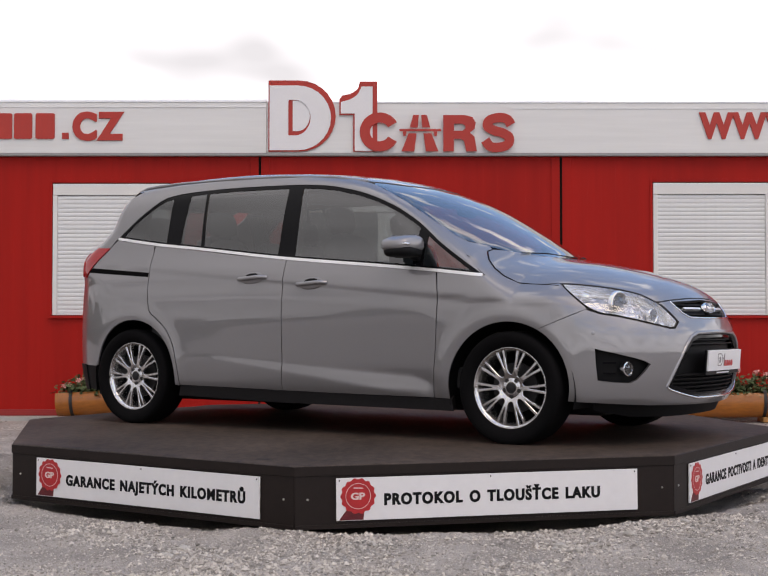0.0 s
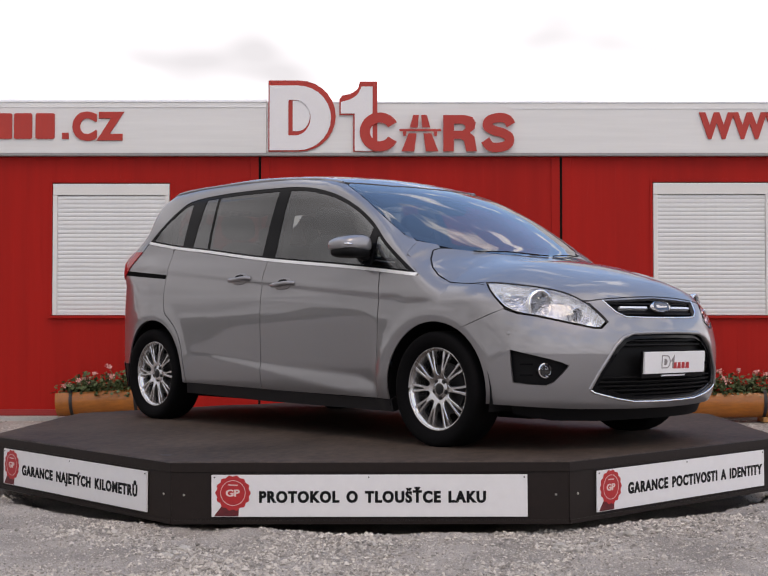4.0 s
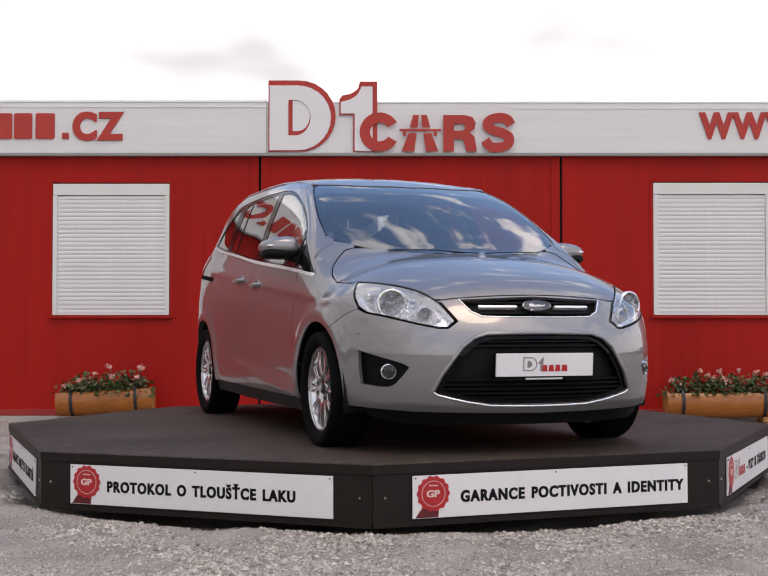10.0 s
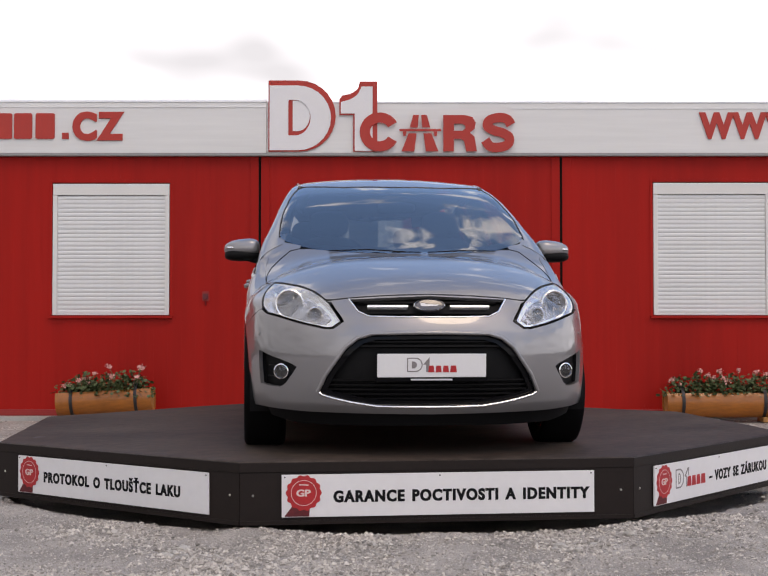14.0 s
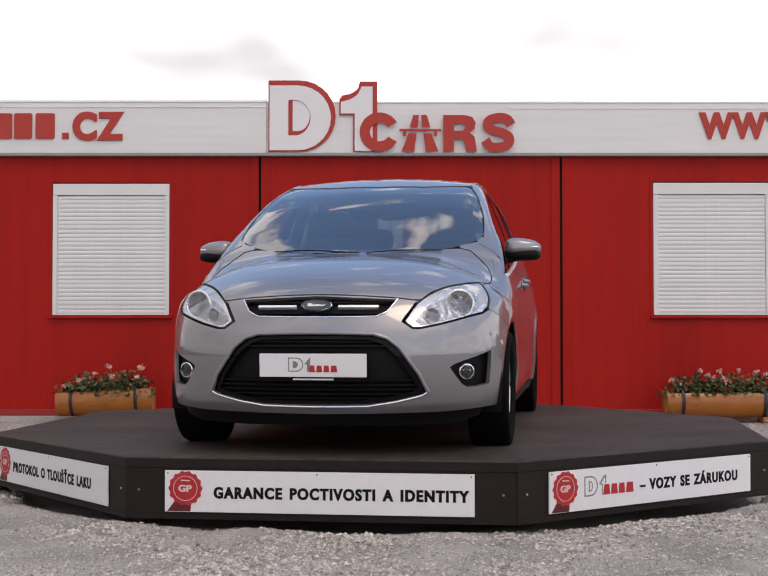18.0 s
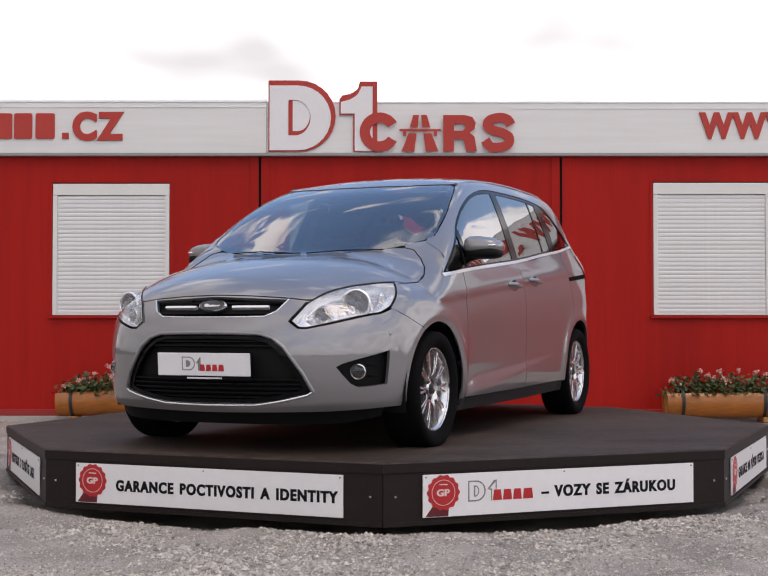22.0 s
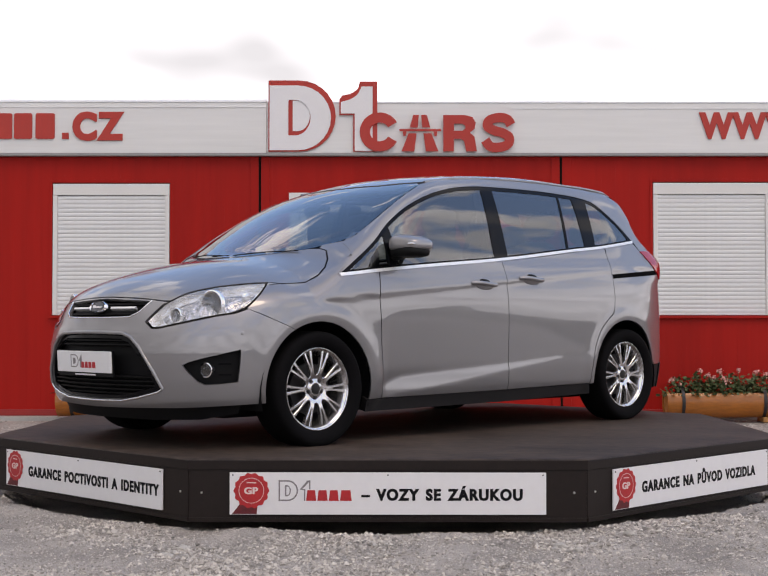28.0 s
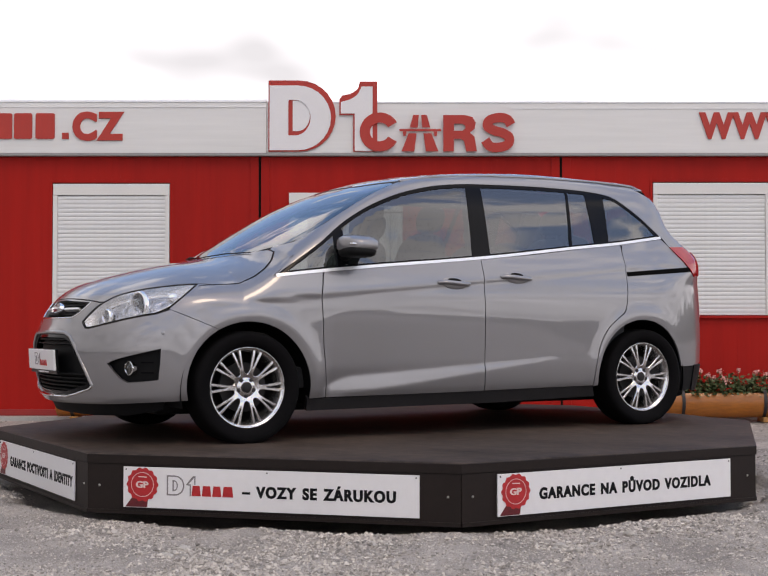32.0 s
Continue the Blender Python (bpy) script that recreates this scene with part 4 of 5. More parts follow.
def trace(start, way, reach=2.4, steps=90):
    """Where the rays from start along way first meet the skin; for those that pass it by, the nearest they come."""
    start, way = np.atleast_2d(np.asarray(start, float)), np.atleast_2d(np.asarray(way, float))
    way = np.broadcast_to(way / np.linalg.norm(way, axis=1)[:, None], start.shape)
    s = np.linspace(0, reach, steps)
    value = np.stack([form(*(start + way * d).T) for d in s], 1)
    inside = value < 0
    hit = inside.any(1)
    i = np.where(hit, np.maximum(inside.argmax(1), 1), np.maximum(value.argmin(1), 1))
    lo, hi = s[i - 1], s[i]
    for _ in range(26):
        mid = (lo + hi) / 2
        sink = form(*(start + way * mid[:, None]).T) < 0
        lo, hi = np.where(sink, lo, mid), np.where(sink, mid, hi)
    return start + way * np.where(hit, hi, s[i])[:, None], hit


def normal(p):
    e = .004
    x, y, z = p.T
    n = np.stack([form(x + e, y, z) - form(x - e, y, z), form(x, y + e, z) - form(x, y - e, z), form(x, y, z + e) - form(x, y, z - e)], 1)
    return n / np.linalg.norm(n, axis=1)[:, None]


# ---- panels cut from the form ----
def into(view, sign, pts):
    """Points of a flat pattern, as rays: S side (x, z), N round the nose (angle/50, z), R round the tail, T from above (x, y)."""
    pts = np.asarray(pts, float)
    a, b = pts.T
    o = np.zeros(len(a))
    if view == "S":
        return np.stack([a, o + sign * 1.3, b], 1), np.stack([o, o - sign, o], 1)
    if view == "T":
        return np.stack([a, sign * b, o + 2.2], 1), np.stack([o, o, o - 1], 1)
    t = np.radians(a * 50) * sign
    c, s = np.cos(t), np.sin(t)
    if view == "N":
        return np.stack([1.0 + 1.9 * c, 1.9 * s, b], 1), np.stack([-c, -s, o], 1)
    return np.stack([-1.2 - 1.9 * c, 1.9 * s, b], 1), np.stack([c, -s, o], 1)


def inside(p, poly):
    x, y = p[:, 0], p[:, 1]
    res = np.zeros(len(p), bool)
    q = np.asarray(poly)
    for (x0, y0), (x1, y1) in zip(q, np.roll(q, -1, 0)):
        cross = (y0 > y) != (y1 > y)
        with np.errstate(divide="ignore", invalid="ignore"):
            res ^= cross & (x < (x1 - x0) * (y - y0) / (y1 - y0) + x0)
    return res


def fine(poly, h):
    out = []
    q = [np.array(p, float) for p in poly]
    for a, b in zip(q, q[1:] + q[:1]):
        n = max(1, int(round(np.linalg.norm(b - a) / h)))
        out += [tuple(a + (b - a) * k / n) for k in range(n)]
    return out


def soften(poly, times=1):
    """Rounds the corners of an outline by cutting them."""
    for _ in range(times):
        q = [np.array(p, float) for p in poly]
        poly = []
        for a, b in zip(q, q[1:] + q[:1]):
            poly += [tuple(a * .78 + b * .22), tuple(a * .22 + b * .78)]
    return poly


from mathutils.geometry import delaunay_2d_cdt


def shorter(p):
    """Draws the tail in a little, behind the sliding doors."""
    p = np.array(p, float)
    p[:, 0] += .042 * np.clip((-.45 - p[:, 0]) / .95, 0, 1)
    return p


def panel_mesh(view, poly, sign=1, h=.03, off=0.0, rim=.010, holes=()):
    """A skin panel: a flat pattern laid on the form, with a turned-in edge."""
    rings = [fine(poly, h)] + [fine(q, h) for q in holes]
    q = np.array(rings[0])
    gx, gy = np.arange(q[:, 0].min() + h / 2, q[:, 0].max(), h), np.arange(q[:, 1].min() + h / 2, q[:, 1].max(), h)
    if len(gx) and len(gy):
        g = np.stack(np.meshgrid(gx, gy), -1).reshape(-1, 2)
        g[:, 0] += (np.round((g[:, 1] - gy[0]) / h) % 2) * h * .5 - h * .25
        keep = inside(g, rings[0])
        for r in rings[1:]:
            keep &= ~inside(g, r)
        g = g[keep]
        edge_pts = np.array([p for r in rings for p in r])
        if len(g):
            g = g[(np.linalg.norm(g[:, None] - edge_pts[None], axis=2).min(1) > h * .45)]
    else:
        g = np.zeros((0, 2))
    pts, edges = [], []
    for r in rings:
        s = len(pts)
        pts += [Vector(p) for p in r]
        edges += [(s + k, s + (k + 1) % len(r)) for k in range(len(r))]
    pts += [Vector(p) for p in g]
    v2, _, tris, *_ = delaunay_2d_cdt(pts, edges, [], 0, 1e-6)
    v2 = np.array([tuple(v) for v in v2])
    tris = np.array([t for t in tris if len(t) == 3])
    mid = v2[tris].mean(1)
    keep = inside(mid, rings[0])
    for r in rings[1:]:
        keep &= ~inside(mid, r)
    a, b, c = (v2[tris[:, k]] for k in range(3))
    area = np.abs((b[:, 0] - a[:, 0]) * (c[:, 1] - a[:, 1]) - (c[:, 0] - a[:, 0]) * (b[:, 1] - a[:, 1])) / 2
    tris = tris[keep & (area > .012 * h * h)]
    p3, _ = trace(*into(view, sign, v2))
    nn = normal(p3)
    p3 = shorter(p3 + nn * off)
    t = p3[tris]
    face_n = np.cross(t[:, 1] - t[:, 0], t[:, 2] - t[:, 0])
    flip = (face_n * nn[tris].mean(1)).sum(1) < 0
    tris[flip] = tris[flip][:, ::-1]
    used = np.unique(tris)
    remap = -np.ones(len(v2), int)
    remap[used] = range(len(used))
    p3, nn, tris = p3[used], nn[used], remap[tris]
    bm = bmesh.new()
    vs = [bm.verts.new(p) for p in p3]
    for a, b, c in tris:
        if len({a, b, c}) == 3:
            try:
                bm.faces.new((vs[a], vs[b], vs[c]))
            except ValueError:
                pass
    for f in bm.faces:
        f.smooth = True
    if rim:
        count = {}
        for tr in tris:
            for k in range(3):
                count[(tr[k], tr[(k + 1) % 3])] = 1
        border = [e for e in count if (e[1], e[0]) not in count]
        inner = {}
        for e in border:
            for k in e:
                if k not in inner:
                    inner[k] = bm.verts.new(p3[k] - nn[k] * rim)
        for a, b in border:
            try:
                f = bm.faces.new((vs[b], vs[a], inner[a], inner[b]))
                f.smooth = False
            except ValueError:
                pass
    bm.edges.ensure_lookup_table()
    for e in bm.edges:
        if any(not f.smooth for f in e.link_faces):
            e.smooth = False
    return bm, nn


def skin(name, view, poly, material, parent, sign=1, label="", creased=False, **more):
    bm, nn = panel_mesh(view, poly, sign, **more)
    me = bpy.data.meshes.new(name)
    bm.to_mesh(me)
    bm.free()
    # the sheet takes its shading from the form itself; the turned-in edge keeps its own
    shade = []
    for f in me.polygons:
        shade += [tuple(nn[v]) if f.use_smooth else (0, 0, 0) for v in f.vertices]
    if not creased:
        me.normals_split_custom_set(shade)
    me.materials.append(material)
    return part(name, me, material, parent, label)


def arc(cx, cz, r, a0, a1, n=18):
    return [(cx + r * math.cos(radians(a0 + (a1 - a0) * k / n)), cz + r * math.sin(radians(a0 + (a1 - a0) * k / n))) for k in range(n + 1)]


def both(poly):
    """A half outline, from the centre line out and back to it, made whole."""
    return list(poly) + [(-a, b) for a, b in reversed(poly) if abs(a) > 1e-6]


def both_t(poly):
    return list(poly) + [(a, -b) for a, b in reversed(poly) if abs(b) > 1e-6]


REAR_EDGE = flow([(-1.33, 1.169), (-1.317, 1.0), (-1.298, .84), (-1.266, .745), (-1.20, .697), (-1.115, .63), (-1.05, .53), (-1.015, .41), (-.997, .276)])   # rear edge of the sliding door


def nose_pts(*pts):
    return [(a / 50, b) for a, b in pts]


# ---- car ----
car = thing("car", "silver-grey compact people carrier parked on the turntable", "car", pose(AXIS[0], AXIS[1], .312))
F_ARCH, R_ARCH = (1.358, .305, .368), (-1.408, .315, .372)

LAMP = nose_pts((20.9, .672), (21.6, .692), (24.6, .760), (27.5, .796), (31.5, .827), (36.5, .848), (41.6, .860), (46, .868), (50.8, .872), (49.6, .830), (48.0, .792), (45.8, .748), (42.8, .718), (38.5, .704), (34, .684), (29.2, .662), (24.3, .642), (22.6, .643))
skin("cowl_panel", "T", both_t([(1.375, 0), (1.345, .18), (1.285, .33), (1.20, .475), (1.145, .545), (1.105, .59), (1.06, .60), (1.12, .5), (1.22, .33), (1.28, .18), (1.31, 0)]), PLASTIC, car, off=-.009, rim=0)
hood_edge = trace(*into("N", 1, nose_pts((0, .8045), (5, .8035), (10, .8000), (15, .7945), (19.7, .7880), (23.6, .7795), (25.6, .7800), (27.4, .8010), (31.5, .8325), (36.5, .8535), (41.6, .8655), (46, .8735), (50.4, .8775))))[0]
hood = skin("hood", "T", both_t([(float(q[0]), float(q[1])) for q in hood_edge] + [(1.52, .773), (1.45, .779), (1.36, .783), (1.28, .778), (1.21, .752), (1.15, .705), (1.11, .650), (1.115, .60), (1.138, .545), (1.18, .47), (1.26, .33), (1.32, .18), (1.345, 0)]), PAINT, car, rim=.014)
roof = skin("roof", "T", both_t([(.415, 0), (.375, .3), (.255, .535), (.22, .565), (0, .570), (-.8, .572), (-1.3, .568), (-1.6, .555), (-1.76, .50), (-1.83, .3), (-1.85, 0)]), PAINT, car, h=.04)
for s in (-1, 1):
    part("roof_ditch", tube([tuple(p) for p in shorter(trace(*into("T", s, [(x, y) for x, y in ((.24, .572), (0, .576), (-.4, .578), (-.8, .579), (-1.3, .576), (-1.5, .568), (-1.62, .556), (-1.72, .532), (-1.78, .49))]))[0])], .010, 8), PAINT, car, smooth=60)

UPPER = both(nose_pts((0, .695), (14.2, .698), (16.8, .720), (19.6, .778), (0, .795)))
LOWER = both(nose_pts((0, .262), (12.5, .265), (18.2, .284), (24.2, .314), (25.6, .328), (23.5, .414), (19, .544), (16.5, .588), (13.5, .608), (0, .613)))
FOG = nose_pts((31.0, .450), (32.5, .466), (35.6, .485), (40, .507), (44.7, .530), (44.5, .45), (44.0, .364), (40, .354), (36.2, .350), (34.4, .368), (32.2, .418))
edge = [(np.degrees(np.arctan2(.888, x - 1.0)) / 50, z) for x, z in arc(*F_ARCH, -8, 62, 8)]
bumper_half = nose_pts((0, .222), (12, .225), (30, .233), (44, .248)) + edge + nose_pts((46.3, .734), (42.9, .709), (38.5, .695), (34, .675), (29.2, .653), (24.3, .633), (22.3, .634), (20.0, .670), (20.8, .694), (23.9, .764), (25.2, .770), (19.7, .783), (10, .795), (0, .800))
bumper = skin("front_bumper", "N", both(bumper_half), PAINT, car, h=.024, rim=.02, holes=[UPPER, LOWER, FOG, [(-a, b) for a, b in FOG]])
skin("air_dam", "N", both(nose_pts((0, .150), (20, .150), (34, .160), (44, .195), (45, .245), (30, .229), (0, .218))), PLASTIC, car, off=-.03, rim=.012, h=.02)
grille = skin("upper_grille", "N", UPPER, PLASTIC, car, off=-.035, rim=.0, h=.03)
intake = skin("lower_grille", "N", LOWER, PLASTIC, car, off=-.05, rim=0, h=.03)


def band(view, a0, a1, b, height, off, rim, material, name, parent, label="", n=24, bend=lambda a: 0):
    pts = [a0 + (a1 - a0) * k / n for k in range(n + 1)]
    poly = [(a, b + bend(a) - height / 2) for a in pts] + [(a, b + bend(a) + height / 2) for a in reversed(pts)]
    return skin(name, view, poly, material, parent, label=label, off=off, rim=rim, h=.05)


for s in (-1, 1):
    band("N", s * 5.2 / 50, s * 15.0 / 50, .745, .010, .000, .02, STRIP, "chrome_bar", grille, "bright chrome bar")
skin("bezel", "N", LOWER, GLOSS_BLACK, intake, off=-.014, rim=.012, h=.03, holes=[[(a * .925, .430 + (b - .430) * .87) for a, b in LOWER]])
for z in (.775, .722):
    band("N", -17.5 / 50, 17.5 / 50, z, .008, -.018, .02, PLASTIC, "slat", grille)
for k, (z, w) in enumerate(((.600, 13), (.578, 16), (.556, 17.5), (.385, 23), (.362, 23.5), (.339, 24), (.316, 22), (.293, 18))):
    band("N", -w / 50, w / 50, z, .007, -.022, .03, PLASTIC, "slat", intake)
half_line = nose_pts((-25.9, .330), (-24.6, .313), (-22, .299), (-18.2, .281), (-12.5, .262), (-6, .259), (0, .258), (6, .259), (12.5, .262), (18.2, .281), (22, .299), (24.6, .313), (25.9, .330))
part("chrome_lip", tube([tuple(p) for p in trace(*into("N", 1, half_line))[0]], .0065, 8), CHROME, intake, "bright chrome lip", smooth=60)
top_line = nose_pts((-25.9, .330), (-23.7, .416), (-19.2, .547), (-16.6, .591), (-13.5, .611), (-6, .615), (0, .616), (6, .615), (13.5, .611), (16.6, .591), (19.2, .547), (23.7, .416), (25.9, .330))
part("surround", tube([tuple(p) for p in trace(*into("N", 1, top_line))[0]], .010, 8), PAINT, intake, smooth=60)
low_u = nose_pts((-19.8, .780), (-17, .719), (-14.3, .695), (-7, .692), (0, .692), (7, .692), (14.3, .695), (17, .719), (19.8, .780))
part("chrome_lip", tube([tuple(p) for p in trace(*into("N", 1, low_u))[0]], .0045, 8), CHROME, grille, smooth=60)
badge_at = pose(2.146, 0, .746, 0, -24, 0)
badge = part("badge", lathe([(0, .014), (.052, .012), (.058, .006), (.058, -.012)], 36, "x"), BADGE, car, "dark blue oval badge with a chrome ring", smooth=40, at=badge_at @ Matrix.Diagonal((1, 1.22, .52, 1)))
part("ring", lathe([(.056, .006), (.060, .016), (.065, .010), (.065, -.01)], 36, "x", closed=True), CHROME, badge, smooth=50)
part("mark", prism([(-.036, -.012), (-.026, -.016), (.030, -.012), (.038, .004), (.020, .000), (.006, .006), (-.012, .002), (-.022, .016), (-.036, .014)], .0022, "x", .0126), LOGO_WHITE, badge)

plate = part("number_plate", box(-.008, .004, -.262, .262, -.056, .056, .003), PLATE, car, "white show plate with a small grey and red mark", at=pose(2.240, 0, .460, 0, 4, 0))
part("holder", box(-.022, -.008, -.268, .268, -.078, .060, .004), GLOSS_BLACK, plate)
part("plate_bar", box(-.008, -.006, -.10, .10, -.072, -.064), PLATE, plate)
part("mark", prism(round_d(-.120, -.045, -.030, .038, .7), .0012, "x", .0042, holes=[round_d(-.115, -.050, -.025, .033, .7)]), GREY_INK, plate)
part("mark", prism(round_d(-.097, -.072, -.013, .020, .7), .0012, "x", .0042), GREY_INK, plate)
part("mark", prism([(-.028, -.03), (-.028, .005), (-.042, .005), (-.012, .04), (-.012, -.03)], .0012, "x", .0042), GREY_INK, plate)
for a, b in ((-.018, .012), (.017, .047), (.052, .082), (.087, .120)):
    part("mark", prism([(a, -.032), (b, -.032), (b - .004, .0), (a + .004, .0)], .0014, "x", .0042), SEAL_RED, plate)

for s in (-1, 1):
    lamp = skin("headlamp", "N", LAMP, LENS, car, s, "clear headlamp with a bright reflector", off=-.001, rim=.004, h=.02)
    lamp.visible_shadow = False
    skin("reflector_bowl", "N", [(a * .998, b) for a, b in LAMP], BULB, lamp, s, off=-.045, rim=-.044, h=.022)
    mid = [sum(q[k] for q in LAMP) / len(LAMP) for k in (0, 1)]
    skin("faceted_panel", "N", [(mid[0] + (a - mid[0]) * .80, mid[1] + (b - mid[1]) * .72) for a, b in LAMP], FACETS, lamp, s, "grey faceted reflector", off=-.040, rim=.003, h=.02)
    part("lamp_seal", tube([tuple(q) for q in trace(*into("N", s, LAMP))[0]], .0026, 6, loop=True), PLASTIC, lamp)
    for ang, z, r in ((36.8, .772, .069), (28.0, .712, .036)):
        p, _ = trace(*into("N", s, nose_pts((ang, z))))
        n = Vector(normal(p)[0])
        at = Matrix.Translation(Vector(p[0]) - n * .022) @ Vector((1, .25 * s, .0)).to_track_quat("Z", "Y").to_matrix().to_4x4()
        part("projector", lathe([(r * .90, -.006), (r * .80, -.018), (r * .50, -.028), (r * .16, -.031), (r * .14, -.012), (0, -.010)], 28), FACETS, lamp, smooth=30, at=at)
        part("lamp_ring", lathe([(r * 1.08, -.014), (r * 1.08, .006), (r * 1.0, .010), (r * .92, .007), (r * .90, -.006)], 28), BULB, lamp, smooth=50, at=at)
        part("bulb_lens", lathe([(r * .70, -.006), (r * .60, .006), (r * .3, .014), (0, .016)], 24), LENS, lamp, smooth=50, at=at)
    p, _ = trace(*into("N", s, nose_pts((45.3, .82))))
    part("indicator", egg(0, 0, 0, .03, .012, .022, 2.2), BULB, lamp, smooth=60, at=Matrix.Translation(Vector(p[0]) - Vector(normal(p)[0]) * .028))
    pocket = skin("fog_pocket", "N", [(.79 + (a - .79) * 1.05, .435 + (b - .435) * 1.05) for a, b in FOG], PLASTIC, car, s, "black fog lamp pocket", off=-.040, rim=-.034, h=.03)
    p, _ = trace(*into("N", s, nose_pts((36.6, .425))))
    n = Vector(normal(p)[0])
    at = Matrix.Translation(Vector(p[0]) - n * .02) @ Vector((1, .35 * s, 0)).to_track_quat("Z", "Y").to_matrix().to_4x4()
    fog = part("fog_lamp", lathe([(.038, -.02), (.038, .006), (.0335, .008), (.032, -.004), (.031, -.02)], 32), CHROME, pocket, "round chrome-ringed fog lamp", smooth=50, at=at)
    part("fog_bowl", lathe([(.0335, -.004), (.02, -.014), (0, -.018)], 24), TRIM, fog, smooth=50)
    part("fog_lens", lathe([(.034, .002), (.02, .007), (0, .009)], 24), LENS, fog, smooth=50)
    for z in (.455, .40):
        skin("slat", "N", nose_pts((39.5, z - .004), (42.6, z - .004), (42.6, z + .004), (39.5, z + .004)), GLOSS_BLACK, pocket, s, off=-.03, rim=.008, h=.03)

    for ang, z in ((45.0, .612),):
        p, _ = trace(*into("N", s, nose_pts((ang, z))))
        n = Vector(normal(p)[0])
        part("parking_sensor", lathe([(.010, -.004), (.010, .0015), (.007, .0025), (0, .0025)], 14), PAINT, car, smooth=40, at=Matrix.Translation(Vector(p[0])) @ n.to_track_quat("Z", "Y").to_matrix().to_4x4())

    # sides
    shoulder = [(float(q[0]), float(q[2])) for q in trace(*into('T', s, [(1.085, .775), (1.15, .785), (1.22, .790), (1.28, .790)]))[0]]
    fender = [(.902, .952), (1.03, .936), (1.185, .918), (1.198, .925), (1.075, 1.015)] + shoulder + [(float(q[0]), float(q[2])) for q in trace(*into('T', s, [(1.33, .789), (1.40, .787), (1.47, .784), (1.53, .779)]))[0]] + [(float(q[0]), float(q[2])) for q in trace(*into('N', 1, nose_pts((51.4, .876), (50.2, .836), (48.5, .792), (46.3, .746), (46.0, .738))))[0]] + arc(*F_ARCH, 62, 184, 24) + [(.99, .248), (.893, .252), (.891, .324), (.915, .555), (.925, .826)]
    skin("cowl_corner", "T", [(1.302, .787), (1.276, .784), (1.205, .759), (1.143, .711), (1.102, .652), (1.108, .598), (1.085, .59), (1.0, .688), (.94, .716), (.86, .745), (.90, .785), (1.0, .80), (1.085, .80), (1.15, .803), (1.22, .803), (1.28, .800)], PAINT, car, s, off=-.003, h=.02)
    part('hood_gap', tube([tuple(q) for q in trace(*into('T', s, [(1.60, .765), (1.52, .776), (1.45, .782), (1.37, .786), (1.28, .781), (1.208, .756), (1.147, .708), (1.106, .651), (1.111, .60), (1.13, .55)]))[0]], .0024, 6), PLASTIC, car)
    skin("front_fender", "S", fender, PAINT, car, s, h=.024)
    door = [(.887, .252), (.885, .324), (.909, .555), (.919, .826), (.893, .950), (.64, .974), (.25, 1.008), (-.178, 1.046), (-.166, .84), (-.163, .372), (-.166, .262), (.36, .256)]
    front_door = skin("front_door", "S", door, PAINT, car, s, h=.0125, creased=True)
    door2 = [(-.171, .263), (-.1685, .372), (-.171, .84), (-.183, 1.046), (-.6, 1.088), (-1.02, 1.137), ] + REAR_EDGE
    rear_door = skin("rear_door", "S", door2, PAINT, car, s, "sliding rear door", h=.0125, creased=True)
    quarter = [(-1.345, 1.158), (-1.338, 1.17), (-1.70, 1.220), (-1.76, 1.166), (-1.795, 1.128), (-1.885, 1.036), (-1.945, .968), (-2.02, .955), (-2.02, .385), (-1.79, .383)] + arc(*R_ARCH, 169, -6, 24) + [(x - .005, z - .004) for x, z in reversed(REAR_EDGE[1:])]
    skin("rear_quarter", "S", quarter, PAINT, car, s, h=.028)
    # black strips added under the door gaps to block light from behind
    for edge_pts in ([(.876, .25), (.874, .32), (.898, .555), (.908, .826), (.88, .955), (.92, .955), (.945, .826), (.935, .555), (.91, .32), (.91, .25)],
                     [(-.15, .26), (-.147, .37), (-.15, .84), (-.16, 1.05), (-.205, 1.05), (-.19, .84), (-.19, .37), (-.19, .26)],
                     [(x + .022, z + .012) for x, z in REAR_EDGE] + [(x - .024, z - .012) for x, z in reversed(REAR_EDGE)]):
        skin("gap_backing", "S", edge_pts, PLASTIC, car, s, off=-.011, rim=0, h=.04)
    skin("slide_rail", "S", [(-1.325, .964), (-1.96, 1.010), (-1.96, 1.042), (-1.325, .992)], RAIL_AND_SHADE, car, s, "black slot of the sliding door's rail", off=.0015, rim=.01, h=.04)
    skin("sill", "S", [(1.0, .178), (1.0, .243), (.36, .250), (-.17, .257), (-1.0, .270), (-1.03, .205), (-.2, .186)], TRIM, car, s, "dark grey plastic sill", off=-.004, rim=.05, h=.05)
    skin("rear_lower_trim", "S", [(-1.775, .378), (-2.02, .380), (-2.02, .235), (-1.77, .215)], PLASTIC, car, s, off=-.004, rim=.03, h=.05)

    zb = curve((1.182, .93), (.9, .962), (.644, .987), (-.18, 1.060), (-1.02, 1.152), (-1.27, 1.177), (-1.70, 1.235))
    zt = curve((1.182, .931), (.911, 1.105), (.697, 1.256), (.486, 1.367), (.236, 1.455), (-.02, 1.506), (-.24, 1.524), (-.763, 1.533), (-1.11, 1.525), (-1.345, 1.500), (-1.51, 1.404), (-1.70, 1.236))
    xs = np.linspace(1.182, -1.70, 60)
